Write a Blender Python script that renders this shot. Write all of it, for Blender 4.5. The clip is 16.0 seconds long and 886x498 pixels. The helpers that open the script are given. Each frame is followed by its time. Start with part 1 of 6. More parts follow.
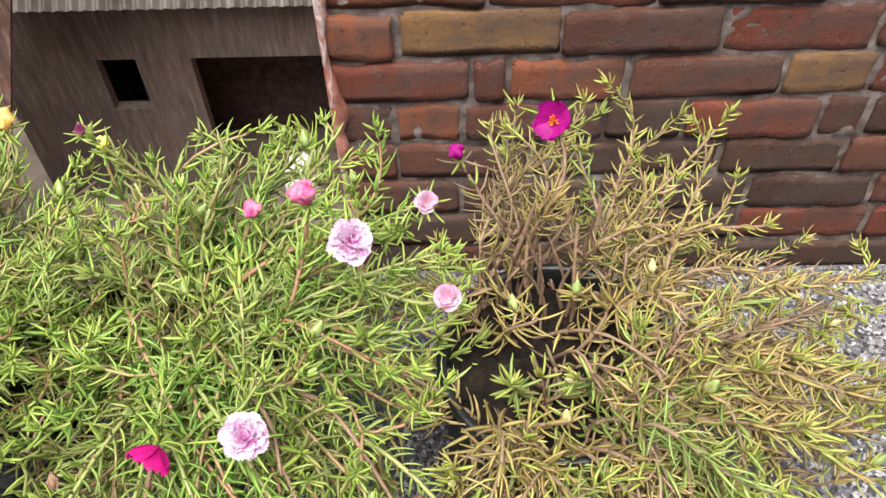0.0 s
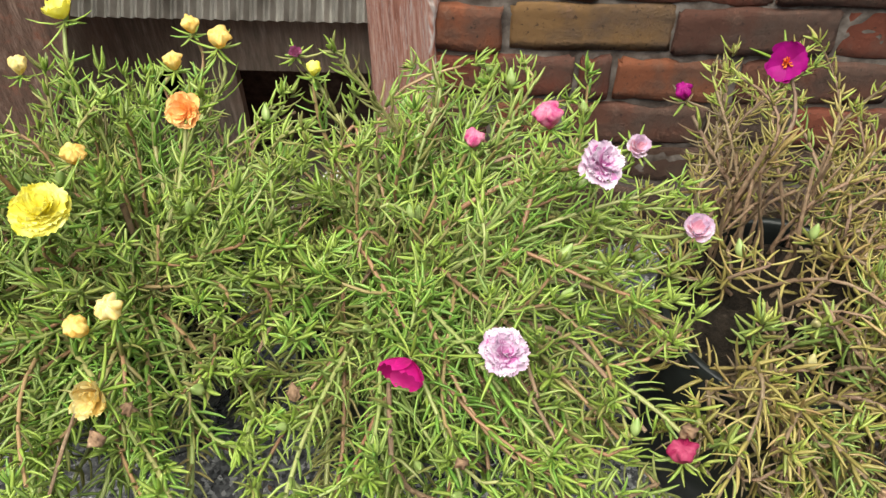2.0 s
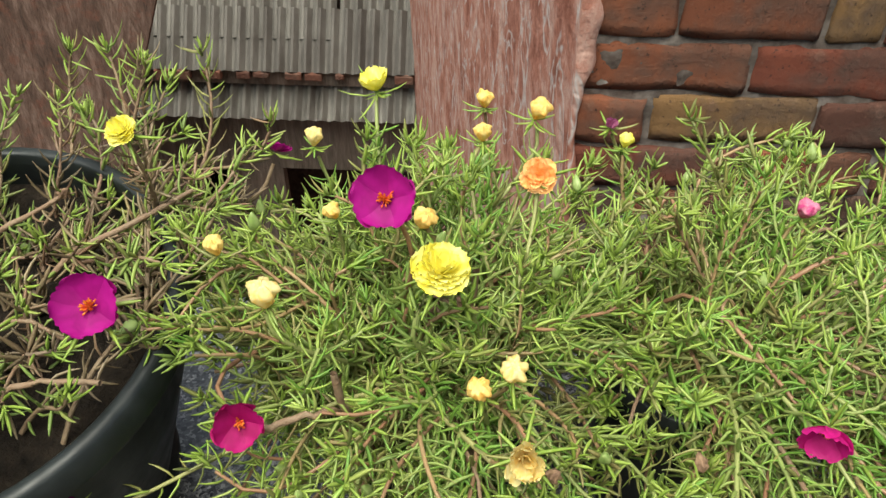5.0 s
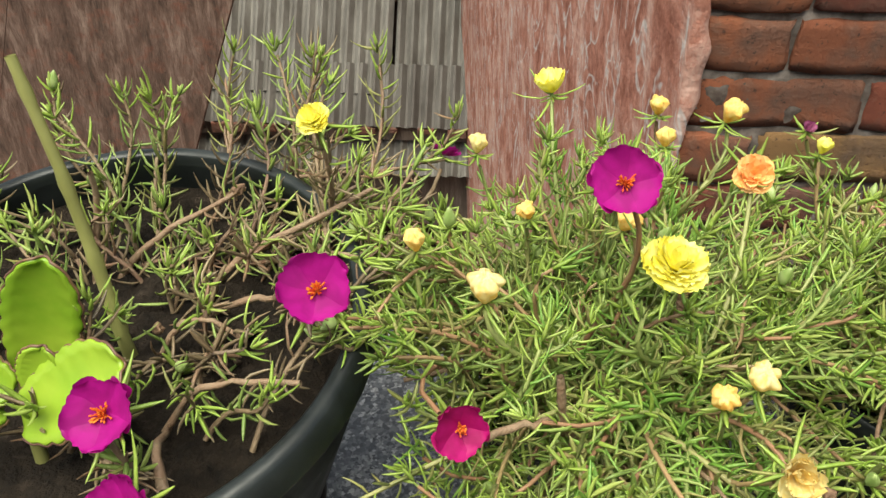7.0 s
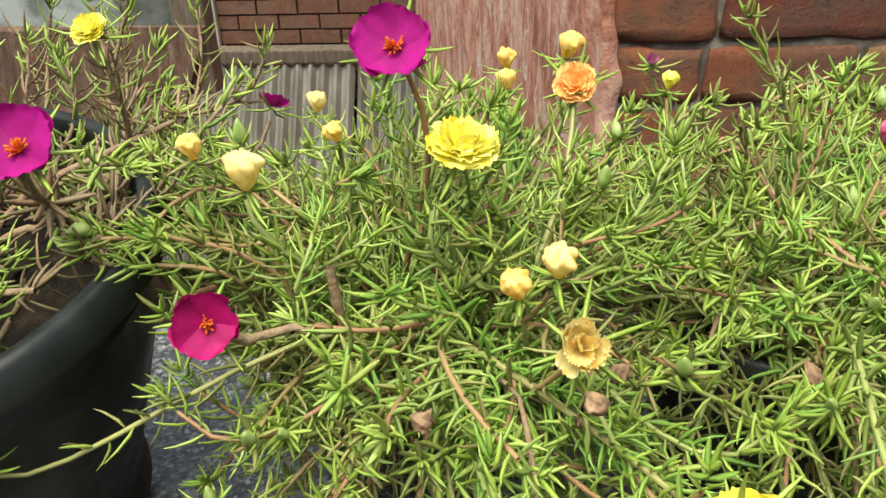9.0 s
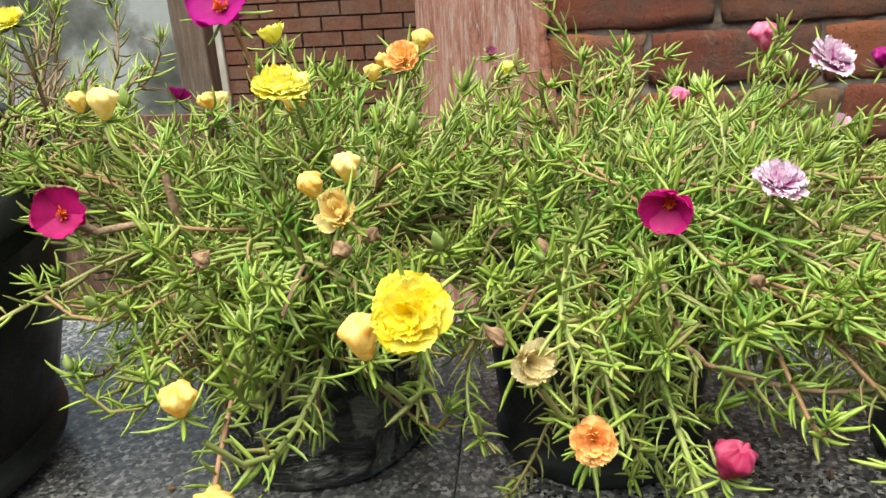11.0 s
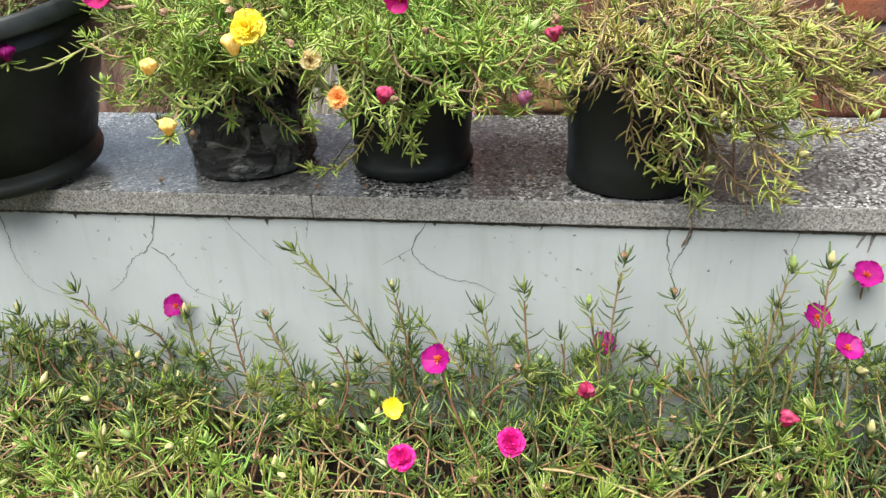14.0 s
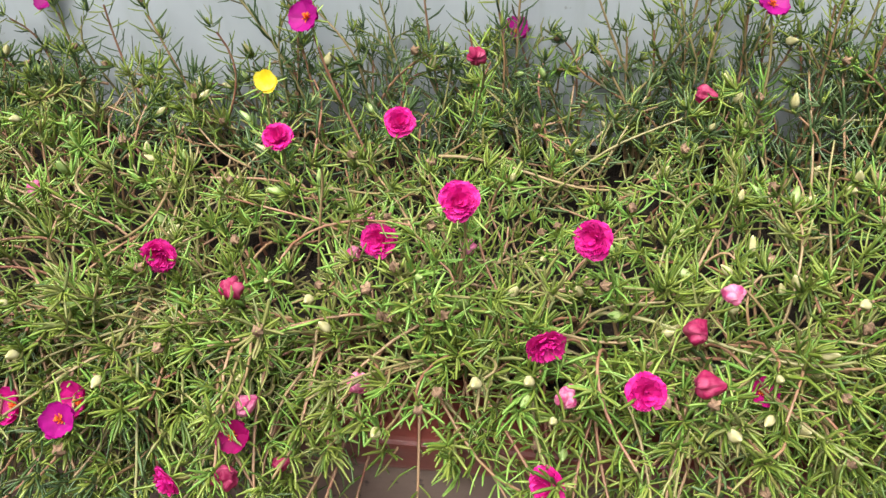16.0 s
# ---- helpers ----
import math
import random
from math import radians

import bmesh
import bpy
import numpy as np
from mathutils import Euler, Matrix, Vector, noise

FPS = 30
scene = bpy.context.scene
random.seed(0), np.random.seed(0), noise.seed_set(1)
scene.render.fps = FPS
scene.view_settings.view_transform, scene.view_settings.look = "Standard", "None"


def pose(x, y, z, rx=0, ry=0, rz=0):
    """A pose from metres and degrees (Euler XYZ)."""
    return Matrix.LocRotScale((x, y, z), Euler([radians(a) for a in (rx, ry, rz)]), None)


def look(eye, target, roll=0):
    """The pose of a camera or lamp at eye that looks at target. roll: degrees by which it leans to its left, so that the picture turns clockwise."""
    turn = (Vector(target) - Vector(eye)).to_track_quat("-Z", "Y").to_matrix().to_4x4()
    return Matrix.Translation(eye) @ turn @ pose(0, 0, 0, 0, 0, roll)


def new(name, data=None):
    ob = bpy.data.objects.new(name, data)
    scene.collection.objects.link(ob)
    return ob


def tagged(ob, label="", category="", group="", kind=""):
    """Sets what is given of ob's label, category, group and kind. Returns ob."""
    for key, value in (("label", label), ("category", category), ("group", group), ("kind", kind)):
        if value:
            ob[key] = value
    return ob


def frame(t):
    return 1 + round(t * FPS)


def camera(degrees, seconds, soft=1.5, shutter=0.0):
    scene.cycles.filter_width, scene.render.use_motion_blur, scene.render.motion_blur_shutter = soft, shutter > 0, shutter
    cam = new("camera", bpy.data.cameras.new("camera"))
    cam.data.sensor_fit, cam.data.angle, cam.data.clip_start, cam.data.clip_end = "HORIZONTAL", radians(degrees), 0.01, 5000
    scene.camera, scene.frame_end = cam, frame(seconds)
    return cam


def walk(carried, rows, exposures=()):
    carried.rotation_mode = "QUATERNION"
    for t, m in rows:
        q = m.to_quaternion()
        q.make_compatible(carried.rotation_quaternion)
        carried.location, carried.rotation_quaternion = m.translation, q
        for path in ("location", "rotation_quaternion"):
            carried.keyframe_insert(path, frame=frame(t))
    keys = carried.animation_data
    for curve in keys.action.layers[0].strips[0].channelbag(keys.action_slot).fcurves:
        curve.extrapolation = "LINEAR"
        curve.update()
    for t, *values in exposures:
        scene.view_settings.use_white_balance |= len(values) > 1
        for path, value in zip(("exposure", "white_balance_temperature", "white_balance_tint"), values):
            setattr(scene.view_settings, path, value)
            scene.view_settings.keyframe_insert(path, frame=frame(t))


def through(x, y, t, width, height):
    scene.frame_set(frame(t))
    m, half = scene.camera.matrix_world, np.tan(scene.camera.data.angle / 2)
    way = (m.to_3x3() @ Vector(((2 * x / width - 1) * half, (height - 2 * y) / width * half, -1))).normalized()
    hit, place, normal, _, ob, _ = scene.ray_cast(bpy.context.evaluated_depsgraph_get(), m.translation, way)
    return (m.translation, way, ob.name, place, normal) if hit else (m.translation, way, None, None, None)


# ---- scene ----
cam = camera(55.4, 16.0, soft=1.45)
PATH = [
    (0, (0.212, -0.227, 0.608), (0.163, 1.077, -0.908), -2.5),
    (0.5, (0.178, -0.249, 0.584), (0.185, 1.148, -0.847), -0.8),
    (1, (0.152, -0.252, 0.571), (0.16, 1.149, -0.856), 0.1),
    (1.5, (0.114, -0.258, 0.563), (0.082, 1.129, -0.878), -0.1),
    (2, (0.08, -0.263, 0.555), (0.002, 1.096, -0.91), -0.5),
    (2.5, (0.056, -0.274, 0.558), (-0.067, 1.089, -0.9), -1.2),
    (3, (0.022, -0.286, 0.568), (-0.13, 1.112, -0.854), -1.3),
    (3.5, (-0.02, -0.283, 0.568), (-0.156, 1.167, -0.803), -1.2),
    (4, (-0.055, -0.276, 0.558), (-0.169, 1.217, -0.768), -1.1),
    (4.5, (-0.094, -0.283, 0.542), (-0.198, 1.231, -0.761), -0.6),
    (5, (-0.118, -0.282, 0.536), (-0.23, 1.24, -0.757), -0.5),
    (5.2, (-0.133, -0.281, 0.532), (-0.253, 1.259, -0.739), -0.5),
    (7.3, (-0.211, -0.281, 0.483), (-0.413, 1.32, -0.698), -1.5),
    (7.5, (-0.21, -0.283, 0.479), (-0.405, 1.314, -0.708), -1.5),
    (8, (-0.183, -0.286, 0.463), (-0.38, 1.35, -0.671), -2.0),
    (8.5, (-0.15, -0.288, 0.426), (-0.332, 1.407, -0.62), -2.0),
    (9, (-0.123, -0.287, 0.385), (-0.282, 1.455, -0.584), -2.2),
    (9.5, (-0.093, -0.296, 0.361), (-0.215, 1.471, -0.568), -2.3),
    (10, (-0.072, -0.314, 0.346), (-0.192, 1.49, -0.509), -2.5),
    (10.2, (-0.062, -0.32, 0.338), (-0.191, 1.494, -0.495), -2.7),
    (12.3, (0.035, -0.534, 0.346), (-0.307, 1.304, -0.366), -4.2),
    (12.5, (0.032, -0.547, 0.35), (-0.3, 1.281, -0.39), -4.1),
    (13, (0.056, -0.604, 0.359), (-0.178, 1.207, -0.456), -3.4),
    (13.5, (0.129, -0.688, 0.367), (-0.095, 1.103, -0.494), -3.2),
    (14, (0.207, -0.782, 0.35), (-0.095, 0.971, -0.565), -2.7),
    (14.5, (0.239, -0.815, 0.328), (-0.1, 0.897, -0.649), -2.5),
    (15, (0.248, -0.813, 0.291), (-0.092, 0.847, -0.771), -2.2),
    (15.5, (0.268, -0.796, 0.24), (-0.05, 0.815, -0.901), -2.3),
    (16, (0.304, -0.773, 0.195), (0.018, 0.745, -1.075), -3.4),
]
EXPOSURES = [(0.0, 1.52, 6400, 14), (0.7, 1.52, 6450, 10), (1.5, 1.36, 6500, 5), (2.5, 1.09, 6600, 2), (3.5, 1.09, 6600, 1), (5.0, 1.11, 6550, 1), (7.5, 1.32, 6750, 1), (8.5, 1.44, 6800, -1), (10.0, 1.26, 6900, -3), (12.5, 1.83, 6560, 5), (14.0, 1.78, 6360, 5), (15.0, 1.65, 6230, 7), (16.0, 1.61, 6130, 8)]
walk(cam, [(t, look(eye, target, roll)) for t, eye, target, roll in PATH], EXPOSURES)

# ---- world and light: bright overcast ----
world = bpy.data.worlds.new("world")
scene.world = world
world.use_nodes = True
wn = world.node_tree.nodes
sky = wn.new("ShaderNodeTexSky")
sky.sky_type = "NISHITA"
sky.sun_disc = False
sky.sun_elevation = radians(70)
sky.sun_rotation = radians(195)
sky.air_density, sky.dust_density, sky.ozone_density = 1.0, 4.0, 0.6
wn["Background"].inputs[1].default_value = 0.105
cloud = wn.new("ShaderNodeHueSaturation")
cloud.inputs["Saturation"].default_value = 0.6
world.node_tree.links.new(sky.outputs[0], cloud.inputs["Color"])
world.node_tree.links.new(cloud.outputs[0], wn["Background"].inputs[0])

sun = new("sun", bpy.data.lights.new("sun", "SUN"))
sun.data.energy, sun.data.angle, sun.data.color = 2.8, radians(58), (1.0, 0.95, 0.86)
sun.matrix_world = look((-0.6, -1.35, 4.2), (0, 0, 0))


# ---- materials ----
class Nodes:
    """A small helper round one node material."""

    def __init__(self, name, rough=0.6, metal=0.0, spec=0.5):
        self.mat = bpy.data.materials.new(name)
        self.mat.use_nodes = True
        self.n, self.l = self.mat.node_tree.nodes, self.mat.node_tree.links
        self.bsdf = self.n["Principled BSDF"]
        self.bsdf.inputs["Roughness"].default_value = rough
        self.bsdf.inputs["Metallic"].default_value = metal
        self.bsdf.inputs["Specular IOR Level"].default_value = spec
        self.co = self.n.new("ShaderNodeTexCoord").outputs["Object"]

    def link(self, a, b):
        self.l.new(a, b)
        return self

    def noise(self, scale, detail=4.0, rough=0.6, stretch=None, where=None, distort=0.0):
        t = self.n.new("ShaderNodeTexNoise")
        t.inputs["Scale"].default_value, t.inputs["Detail"].default_value = scale, detail
        t.inputs["Roughness"].default_value, t.inputs["Distortion"].default_value = rough, distort
        co = where or self.co
        if stretch:
            m = self.n.new("ShaderNodeMapping")
            m.inputs["Scale"].default_value = stretch
            self.link(co, m.inputs[0])
            co = m.outputs[0]
        self.link(co, t.inputs["Vector"])
        return t.outputs["Fac"]

    def cells(self, scale, out="Color"):
        t = self.n.new("ShaderNodeTexVoronoi")
        t.inputs["Scale"].default_value = scale
        self.link(self.co, t.inputs["Vector"])
        return t.outputs[out]

    def ramp(self, fac, *stops):
        r = self.n.new("ShaderNodeValToRGB")
        el = r.color_ramp.elements
        while len(el) < len(stops):
            el.new(0.5)
        for e, (at, col) in zip(el, stops):
            e.position = at
            e.color = (*col, 1) if len(col) == 3 else col
        self.link(fac, r.inputs[0])
        return r.outputs["Color"]

    def mix(self, fac, a, b, kind="MIX"):
        m = self.n.new("ShaderNodeMix")
        m.data_type, m.blend_type = "RGBA", kind
        for v, s in ((fac, m.inputs[0]), (a, m.inputs[6]), (b, m.inputs[7])):
            if isinstance(v, bpy.types.NodeSocket):
                self.link(v, s)
            elif isinstance(v, (int, float)):
                s.default_value = v
            else:
                s.default_value = (*v, 1)
        return m.outputs[2]

    def island(self):
        return self.n.new("ShaderNodeNewGeometry").outputs["Random Per Island"]

    def each(self):
        return self.n.new("ShaderNodeObjectInfo").outputs["Random"]

    def colour(self, socket):
        self.link(socket, self.bsdf.inputs["Base Color"])
        return self

    def rough(self, socket):
        self.link(socket, self.bsdf.inputs["Roughness"])
        return self

    def bump(self, height, strength=0.4, distance=0.01):
        b = self.n.new("ShaderNodeBump")
        b.inputs["Strength"].default_value, b.inputs["Distance"].default_value = strength, distance
        self.link(height, b.inputs["Height"])
        self.link(b.outputs[0], self.bsdf.inputs["Normal"])
        return self

    def thin(self, amount, colour):
        """Lets light through a thin leaf or petal."""
        tr = self.n.new("ShaderNodeBsdfTranslucent")
        self.link(colour, tr.inputs["Color"])
        mx = self.n.new("ShaderNodeMixShader")
        mx.inputs[0].default_value = amount
        out = self.n["Material Output"]
        self.link(self.bsdf.outputs[0], mx.inputs[1]).link(tr.outputs[0], mx.inputs[2]).link(mx.outputs[0], out.inputs[0])
        return self


def leaf_material(name, dark, mid, light, dry, dry_share):
    m = Nodes(name, 0.4, spec=0.45)
    isl = m.island()
    col = m.ramp(isl, (0.0, dark), (0.3, mid), (1.0 - dry_share, light), (1.0 - dry_share * 0.5, dry), (1.0, dry))
    col = m.mix(m.ramp(m.noise(55, 3), (0.35, (0.1,) * 3), (0.7, (0.55,) * 3)), col, mid)
    col = m.mix(m.ramp(m.noise(16, 3, 0.5), (0.48, (0,) * 3), (0.66, (0.45,) * 3)), col, dark)
    col = m.mix(m.ramp(m.noise(700, 2), (0.52, (0,) * 3), (0.68, (0.4,) * 3)), col, tuple(0.5 * a + 0.5 * b for a, b in zip(light, (0.40, 0.40, 0.26))))
    m.colour(col).thin(0.22, col)
    m.bump(m.noise(500, 2), 0.15, 0.001)
    return m.mat


def petal_material(name, base, edge, scale=90, lo=0.4, hi=0.62, through=0.3):
    m = Nodes(name, 0.55, spec=0.25)
    col = m.ramp(m.noise(scale, 3, 0.5, distort=0.6), (lo, base), (hi, edge))
    m.colour(col).thin(through, col)
    m.bump(m.noise(260, 2), 0.2, 0.001)
    return m.mat


def make_materials():
    M = {}
    M["leaf"] = leaf_material("leaf", (0.118, 0.189, 0.043), (0.229, 0.322, 0.073), (0.362, 0.427, 0.116), (0.292, 0.224, 0.079), 0.06)
    M["leaf_young"] = leaf_material("leaf_young", (0.183, 0.294, 0.037), (0.278, 0.385, 0.061), (0.373, 0.462, 0.111), (0.365, 0.364, 0.122), 0.05)
    M["leaf_fresh"] = leaf_material("leaf_fresh", (0.101, 0.232, 0.031), (0.195, 0.350, 0.055), (0.297, 0.435, 0.086), (0.312, 0.309, 0.091), 0.04)
    M["leaf_olive"] = leaf_material("leaf_olive", (0.109, 0.141, 0.043), (0.222, 0.232, 0.067), (0.308, 0.294, 0.091), (0.273, 0.189, 0.086), 0.2)
    M["leaf_dry"] = leaf_material("leaf_dry", (0.167, 0.138, 0.040), (0.324, 0.271, 0.078), (0.473, 0.393, 0.131), (0.366, 0.229, 0.106), 0.28)
    M["leaf_dry_young"] = leaf_material("leaf_dry_young", (0.207, 0.279, 0.041), (0.320, 0.379, 0.067), (0.424, 0.454, 0.121), (0.386, 0.319, 0.114), 0.12)
    M["leaf_brown"] = leaf_material("leaf_brown", (0.105, 0.076, 0.045), (0.210, 0.148, 0.085), (0.304, 0.235, 0.130), (0.252, 0.133, 0.080), 0.3)
    M["leaf_bed"] = leaf_material("leaf_bed", (0.046, 0.096, 0.012), (0.114, 0.179, 0.022), (0.222, 0.271, 0.042), (0.255, 0.198, 0.064), 0.08)
    M["leaf_bed_young"] = leaf_material("leaf_bed_young", (0.130, 0.196, 0.020), (0.201, 0.261, 0.034), (0.273, 0.307, 0.063), (0.296, 0.261, 0.087), 0.08)
    # darker copy of the bed leaf: shade put into the leaf colour
    M["leaf_shaded"] = leaf_material("leaf_shaded", (0.037, 0.072, 0.024), (0.068, 0.122, 0.037), (0.118, 0.172, 0.055), (0.150, 0.111, 0.060), 0.08)

    m = Nodes("stem", 0.5)
    col = m.ramp(m.island(), (0.0, (0.21, 0.28, 0.075)), (0.4, (0.25, 0.27, 0.09)), (0.6, (0.27, 0.19, 0.085)), (0.85, (0.27, 0.135, 0.075)), (1.0, (0.19, 0.11, 0.06)))
    col = m.mix(m.ramp(m.noise(120), (0.4, (0,) * 3), (0.7, (0.3,) * 3)), col, (0.30, 0.24, 0.13))
    m.colour(col).bump(m.noise(300), 0.3, 0.001)
    M["stem"] = m.mat
    m = Nodes("stem_old", 0.65)
    col = m.ramp(m.island(), (0.0, (0.133, 0.090, 0.048)), (0.4, (0.201, 0.133, 0.074)), (0.75, (0.180, 0.101, 0.064)), (1.0, (0.106, 0.069, 0.048)))
    m.colour(m.mix(m.ramp(m.noise(140), (0.4, (0,) * 3), (0.7, (0.6,) * 3)), col, (0.244, 0.186, 0.117))).bump(m.noise(260, 4), 0.9, 0.002)
    M["stem_old"] = m.mat
    m = Nodes("stem_red", 0.5)
    col = m.ramp(m.island(), (0.0, (0.160, 0.176, 0.052)), (0.3, (0.216, 0.160, 0.068)), (0.6, (0.248, 0.136, 0.068)), (1.0, (0.216, 0.080, 0.052)))
    m.colour(m.mix(m.ramp(m.noise(90), (0.4, (0,) * 3), (0.7, (0.6,) * 3)), col, (0.288, 0.208, 0.112))).bump(m.noise(300), 0.3, 0.001)
    M["stem_red"] = m.mat
    m = Nodes("bud_green", 0.42)
    col = m.ramp(m.noise(140), (0.35, (0.230, 0.331, 0.086)), (0.7, (0.360, 0.418, 0.173)))
    m.colour(col).thin(0.15, col)
    M["bud_green"] = m.mat
    m = Nodes("bud_pale", 0.5)
    col = m.ramp(m.noise(140), (0.35, (0.428, 0.389, 0.165)), (0.7, (0.564, 0.505, 0.292)))
    m.colour(col).thin(0.15, col)
    M["bud_pale"] = m.mat

    m = Nodes("dead_bloom", 0.8)
    m.colour(m.ramp(m.noise(160, 4), (0.35, (0.11, 0.06, 0.035)), (0.6, (0.26, 0.16, 0.09)), (0.8, (0.46, 0.36, 0.24)))).bump(m.noise(300), 0.6, 0.002)
    M["dead_bloom"] = m.mat
    # colour of the joint under the slab: dirt together with a painted shadow gap
    m = Nodes("grime", 0.9)
    m.colour(m.ramp(m.noise(160), (0.4, (0.05, 0.045, 0.04)), (0.7, (0.13, 0.115, 0.10))))
    M["grime"] = m.mat
    M["magenta"] = petal_material("petal_magenta", (0.25, 0.002, 0.135), (0.34, 0.004, 0.19))
    M["crimson"] = petal_material("petal_crimson", (0.28, 0.002, 0.085), (0.38, 0.005, 0.13))
    M["hotpink"] = petal_material("petal_hotpink", (0.58, 0.007, 0.215), (0.72, 0.035, 0.31))
    M["cerise"] = petal_material("petal_cerise", (0.42, 0.004, 0.15), (0.55, 0.010, 0.21))
    M["yellow"] = petal_material("petal_yellow", (0.84, 0.76, 0.10), (0.88, 0.84, 0.28))
    M["gold"] = petal_material("petal_gold", (0.91, 0.75, 0.05), (0.93, 0.84, 0.16))
    M["orange"] = petal_material("petal_orange", (0.92, 0.50, 0.17), (0.94, 0.62, 0.30))
    M["pink_white"] = petal_material("petal_pink_white", (0.55, 0.17, 0.42), (0.70, 0.50, 0.66), 170, 0.40, 0.62)
    M["pale_pink"] = petal_material("petal_pale_pink", (0.66, 0.32, 0.42), (0.76, 0.58, 0.62), 110)
    M["pink"] = petal_material("petal_pink", (0.52, 0.06, 0.20), (0.68, 0.28, 0.38), 150)
    M["mauve"] = petal_material("petal_mauve", (0.34, 0.08, 0.20), (0.52, 0.22, 0.34))
    M["red"] = petal_material("petal_red", (0.28, 0.012, 0.065), (0.46, 0.08, 0.16))
    M["cream"] = petal_material("petal_cream", (0.80, 0.60, 0.20), (0.84, 0.74, 0.38), 210, 0.38, 0.6, through=0.4)
    M["petal_white"] = petal_material("petal_white", (0.66, 0.46, 0.62), (0.76, 0.64, 0.74), 150)
    M["amber"] = petal_material("petal_amber", (0.80, 0.50, 0.12), (0.85, 0.69, 0.26), 210, 0.38, 0.6, through=0.4)
    M["withered"] = petal_material("petal_withered", (0.74, 0.62, 0.34), (0.86, 0.78, 0.52), 160, through=0.45)
    M["stamen"] = petal_material("stamen", (0.72, 0.10, 0.03), (0.85, 0.34, 0.05), 400)

    m = Nodes("granite", 0.3)
    grain = m.ramp(m.cells(330), (0.22, (0.019, 0.019, 0.020)), (0.42, (0.086, 0.087, 0.091)), (0.64, (0.157, 0.157, 0.157)), (0.88, (0.408, 0.400, 0.392)))
    grain = m.mix(m.ramp(m.noise(300, 3), (0.52, (0,) * 3), (0.62, (1,) * 3)), grain, (0.047, 0.047, 0.052))
    wet = m.ramp(m.noise(4.5, 5), (0.42, (0,) * 3), (0.6, (1,) * 3))
    grain = m.mix(m.mix(wet, (0.0,) * 3, (0.25,) * 3), grain, (0.110, 0.110, 0.110))
    m.colour(grain).rough(m.ramp(m.noise(14, 4), (0.3, (0.16,) * 3), (0.75, (0.42,) * 3)))
    m.bump(m.noise(350, 2), 0.06, 0.002)
    M["granite"] = m.mat
    m = Nodes("granite_edge", 0.5)
    grain = m.ramp(m.cells(600), (0.2, (0.102, 0.100, 0.098)), (0.42, (0.223, 0.219, 0.214)), (0.7, (0.298, 0.288, 0.279)), (0.9, (0.400, 0.386, 0.372)))
    grime = m.ramp(m.noise(22, 5, stretch=(1, 1, 6)), (0.45, (0,) * 3), (0.75, (0.5,) * 3))
    m.colour(m.mix(grime, grain, (0.095, 0.079, 0.063))).bump(m.noise(300), 0.25, 0.002)
    M["granite_edge"] = m.mat
    m = Nodes("plaster", 0.62)
    tone = m.ramp(m.noise(5, 6), (0.3, (0.365, 0.392, 0.408)), (0.7, (0.435, 0.462, 0.482)))
    streak = m.ramp(m.noise(16, 5, stretch=(3.0, 1, 0.35)), (0.52, (0,) * 3), (0.8, (0.45,) * 3))
    tone = m.mix(streak, tone, (0.304, 0.328, 0.308))
    spot = m.ramp(m.noise(95, 3, 0.5), (0.70, (0,) * 3), (0.74, (0.65,) * 3))
    m.colour(m.mix(spot, tone, (0.240, 0.240, 0.216))).bump(m.noise(60, 6), 0.12, 0.004)
    M["plaster"] = m.mat
    m = Nodes("crack", 0.9)
    m.colour(m.ramp(m.noise(200), (0.4, (0.09, 0.09, 0.085)), (0.7, (0.22, 0.22, 0.21))))
    M["crack"] = m.mat
    m = Nodes("soil", 0.95, spec=0.15)
    m.colour(m.ramp(m.noise(75, 6, 0.7), (0.3, (0.005, 0.004, 0.003)), (0.58, (0.018, 0.013, 0.009)), (0.75, (0.050, 0.037, 0.028))))
    m.bump(m.noise(110, 5), 0.9, 0.012)
    M["soil"] = m.mat
    m = Nodes("red_oxide", 0.3)
    m.colour(m.ramp(m.noise(18, 6), (0.3, (0.084, 0.019, 0.014)), (0.6, (0.127, 0.031, 0.024)), (0.82, (0.158, 0.069, 0.053))))
    m.bump(m.noise(60, 5), 0.2, 0.004)
    M["red_oxide"] = m.mat
    m = Nodes("dirty_cement", 0.75)
    tone = m.ramp(m.noise(14, 6), (0.3, (0.098, 0.066, 0.052)), (0.7, (0.155, 0.112, 0.090)))
    m.colour(m.mix(m.ramp(m.noise(75, 3), (0.60, (0,) * 3), (0.68, (0.85,) * 3)), tone, (0.029, 0.020, 0.018))).bump(m.noise(90, 5), 0.3, 0.004)
    M["dirty_cement"] = m.mat
    m = Nodes("black_plastic", 0.48, spec=0.28)
    # plain dust film on the pots
    dust_sheen = m.ramp(m.noise(26, 6, stretch=(1, 1, 2)), (0.5, (0,) * 3), (0.85, (0.35,) * 3))
    m.colour(m.mix(dust_sheen, (0.013, 0.0155, 0.0155), (0.045, 0.048, 0.046))).rough(m.ramp(m.noise(40, 4), (0.3, (0.33,) * 3), (0.8, (0.6,) * 3)))
    m.bump(m.noise(160, 3), 0.08, 0.002)
    M["black_plastic"] = m.mat
    m = Nodes("pot_rim", 0.4, spec=0.35)
    m.colour(m.ramp(m.noise(34, 5), (0.4, (0.008, 0.010, 0.010)), (0.8, (0.022, 0.026, 0.025)))).rough(m.ramp(m.noise(60, 4), (0.35, (0.30,) * 3), (0.7, (0.55,) * 3)))
    m.bump(m.noise(180, 3), 0.1, 0.002)
    M["pot_rim"] = m.mat
    m = Nodes("wet_bag", 0.16, spec=0.6)
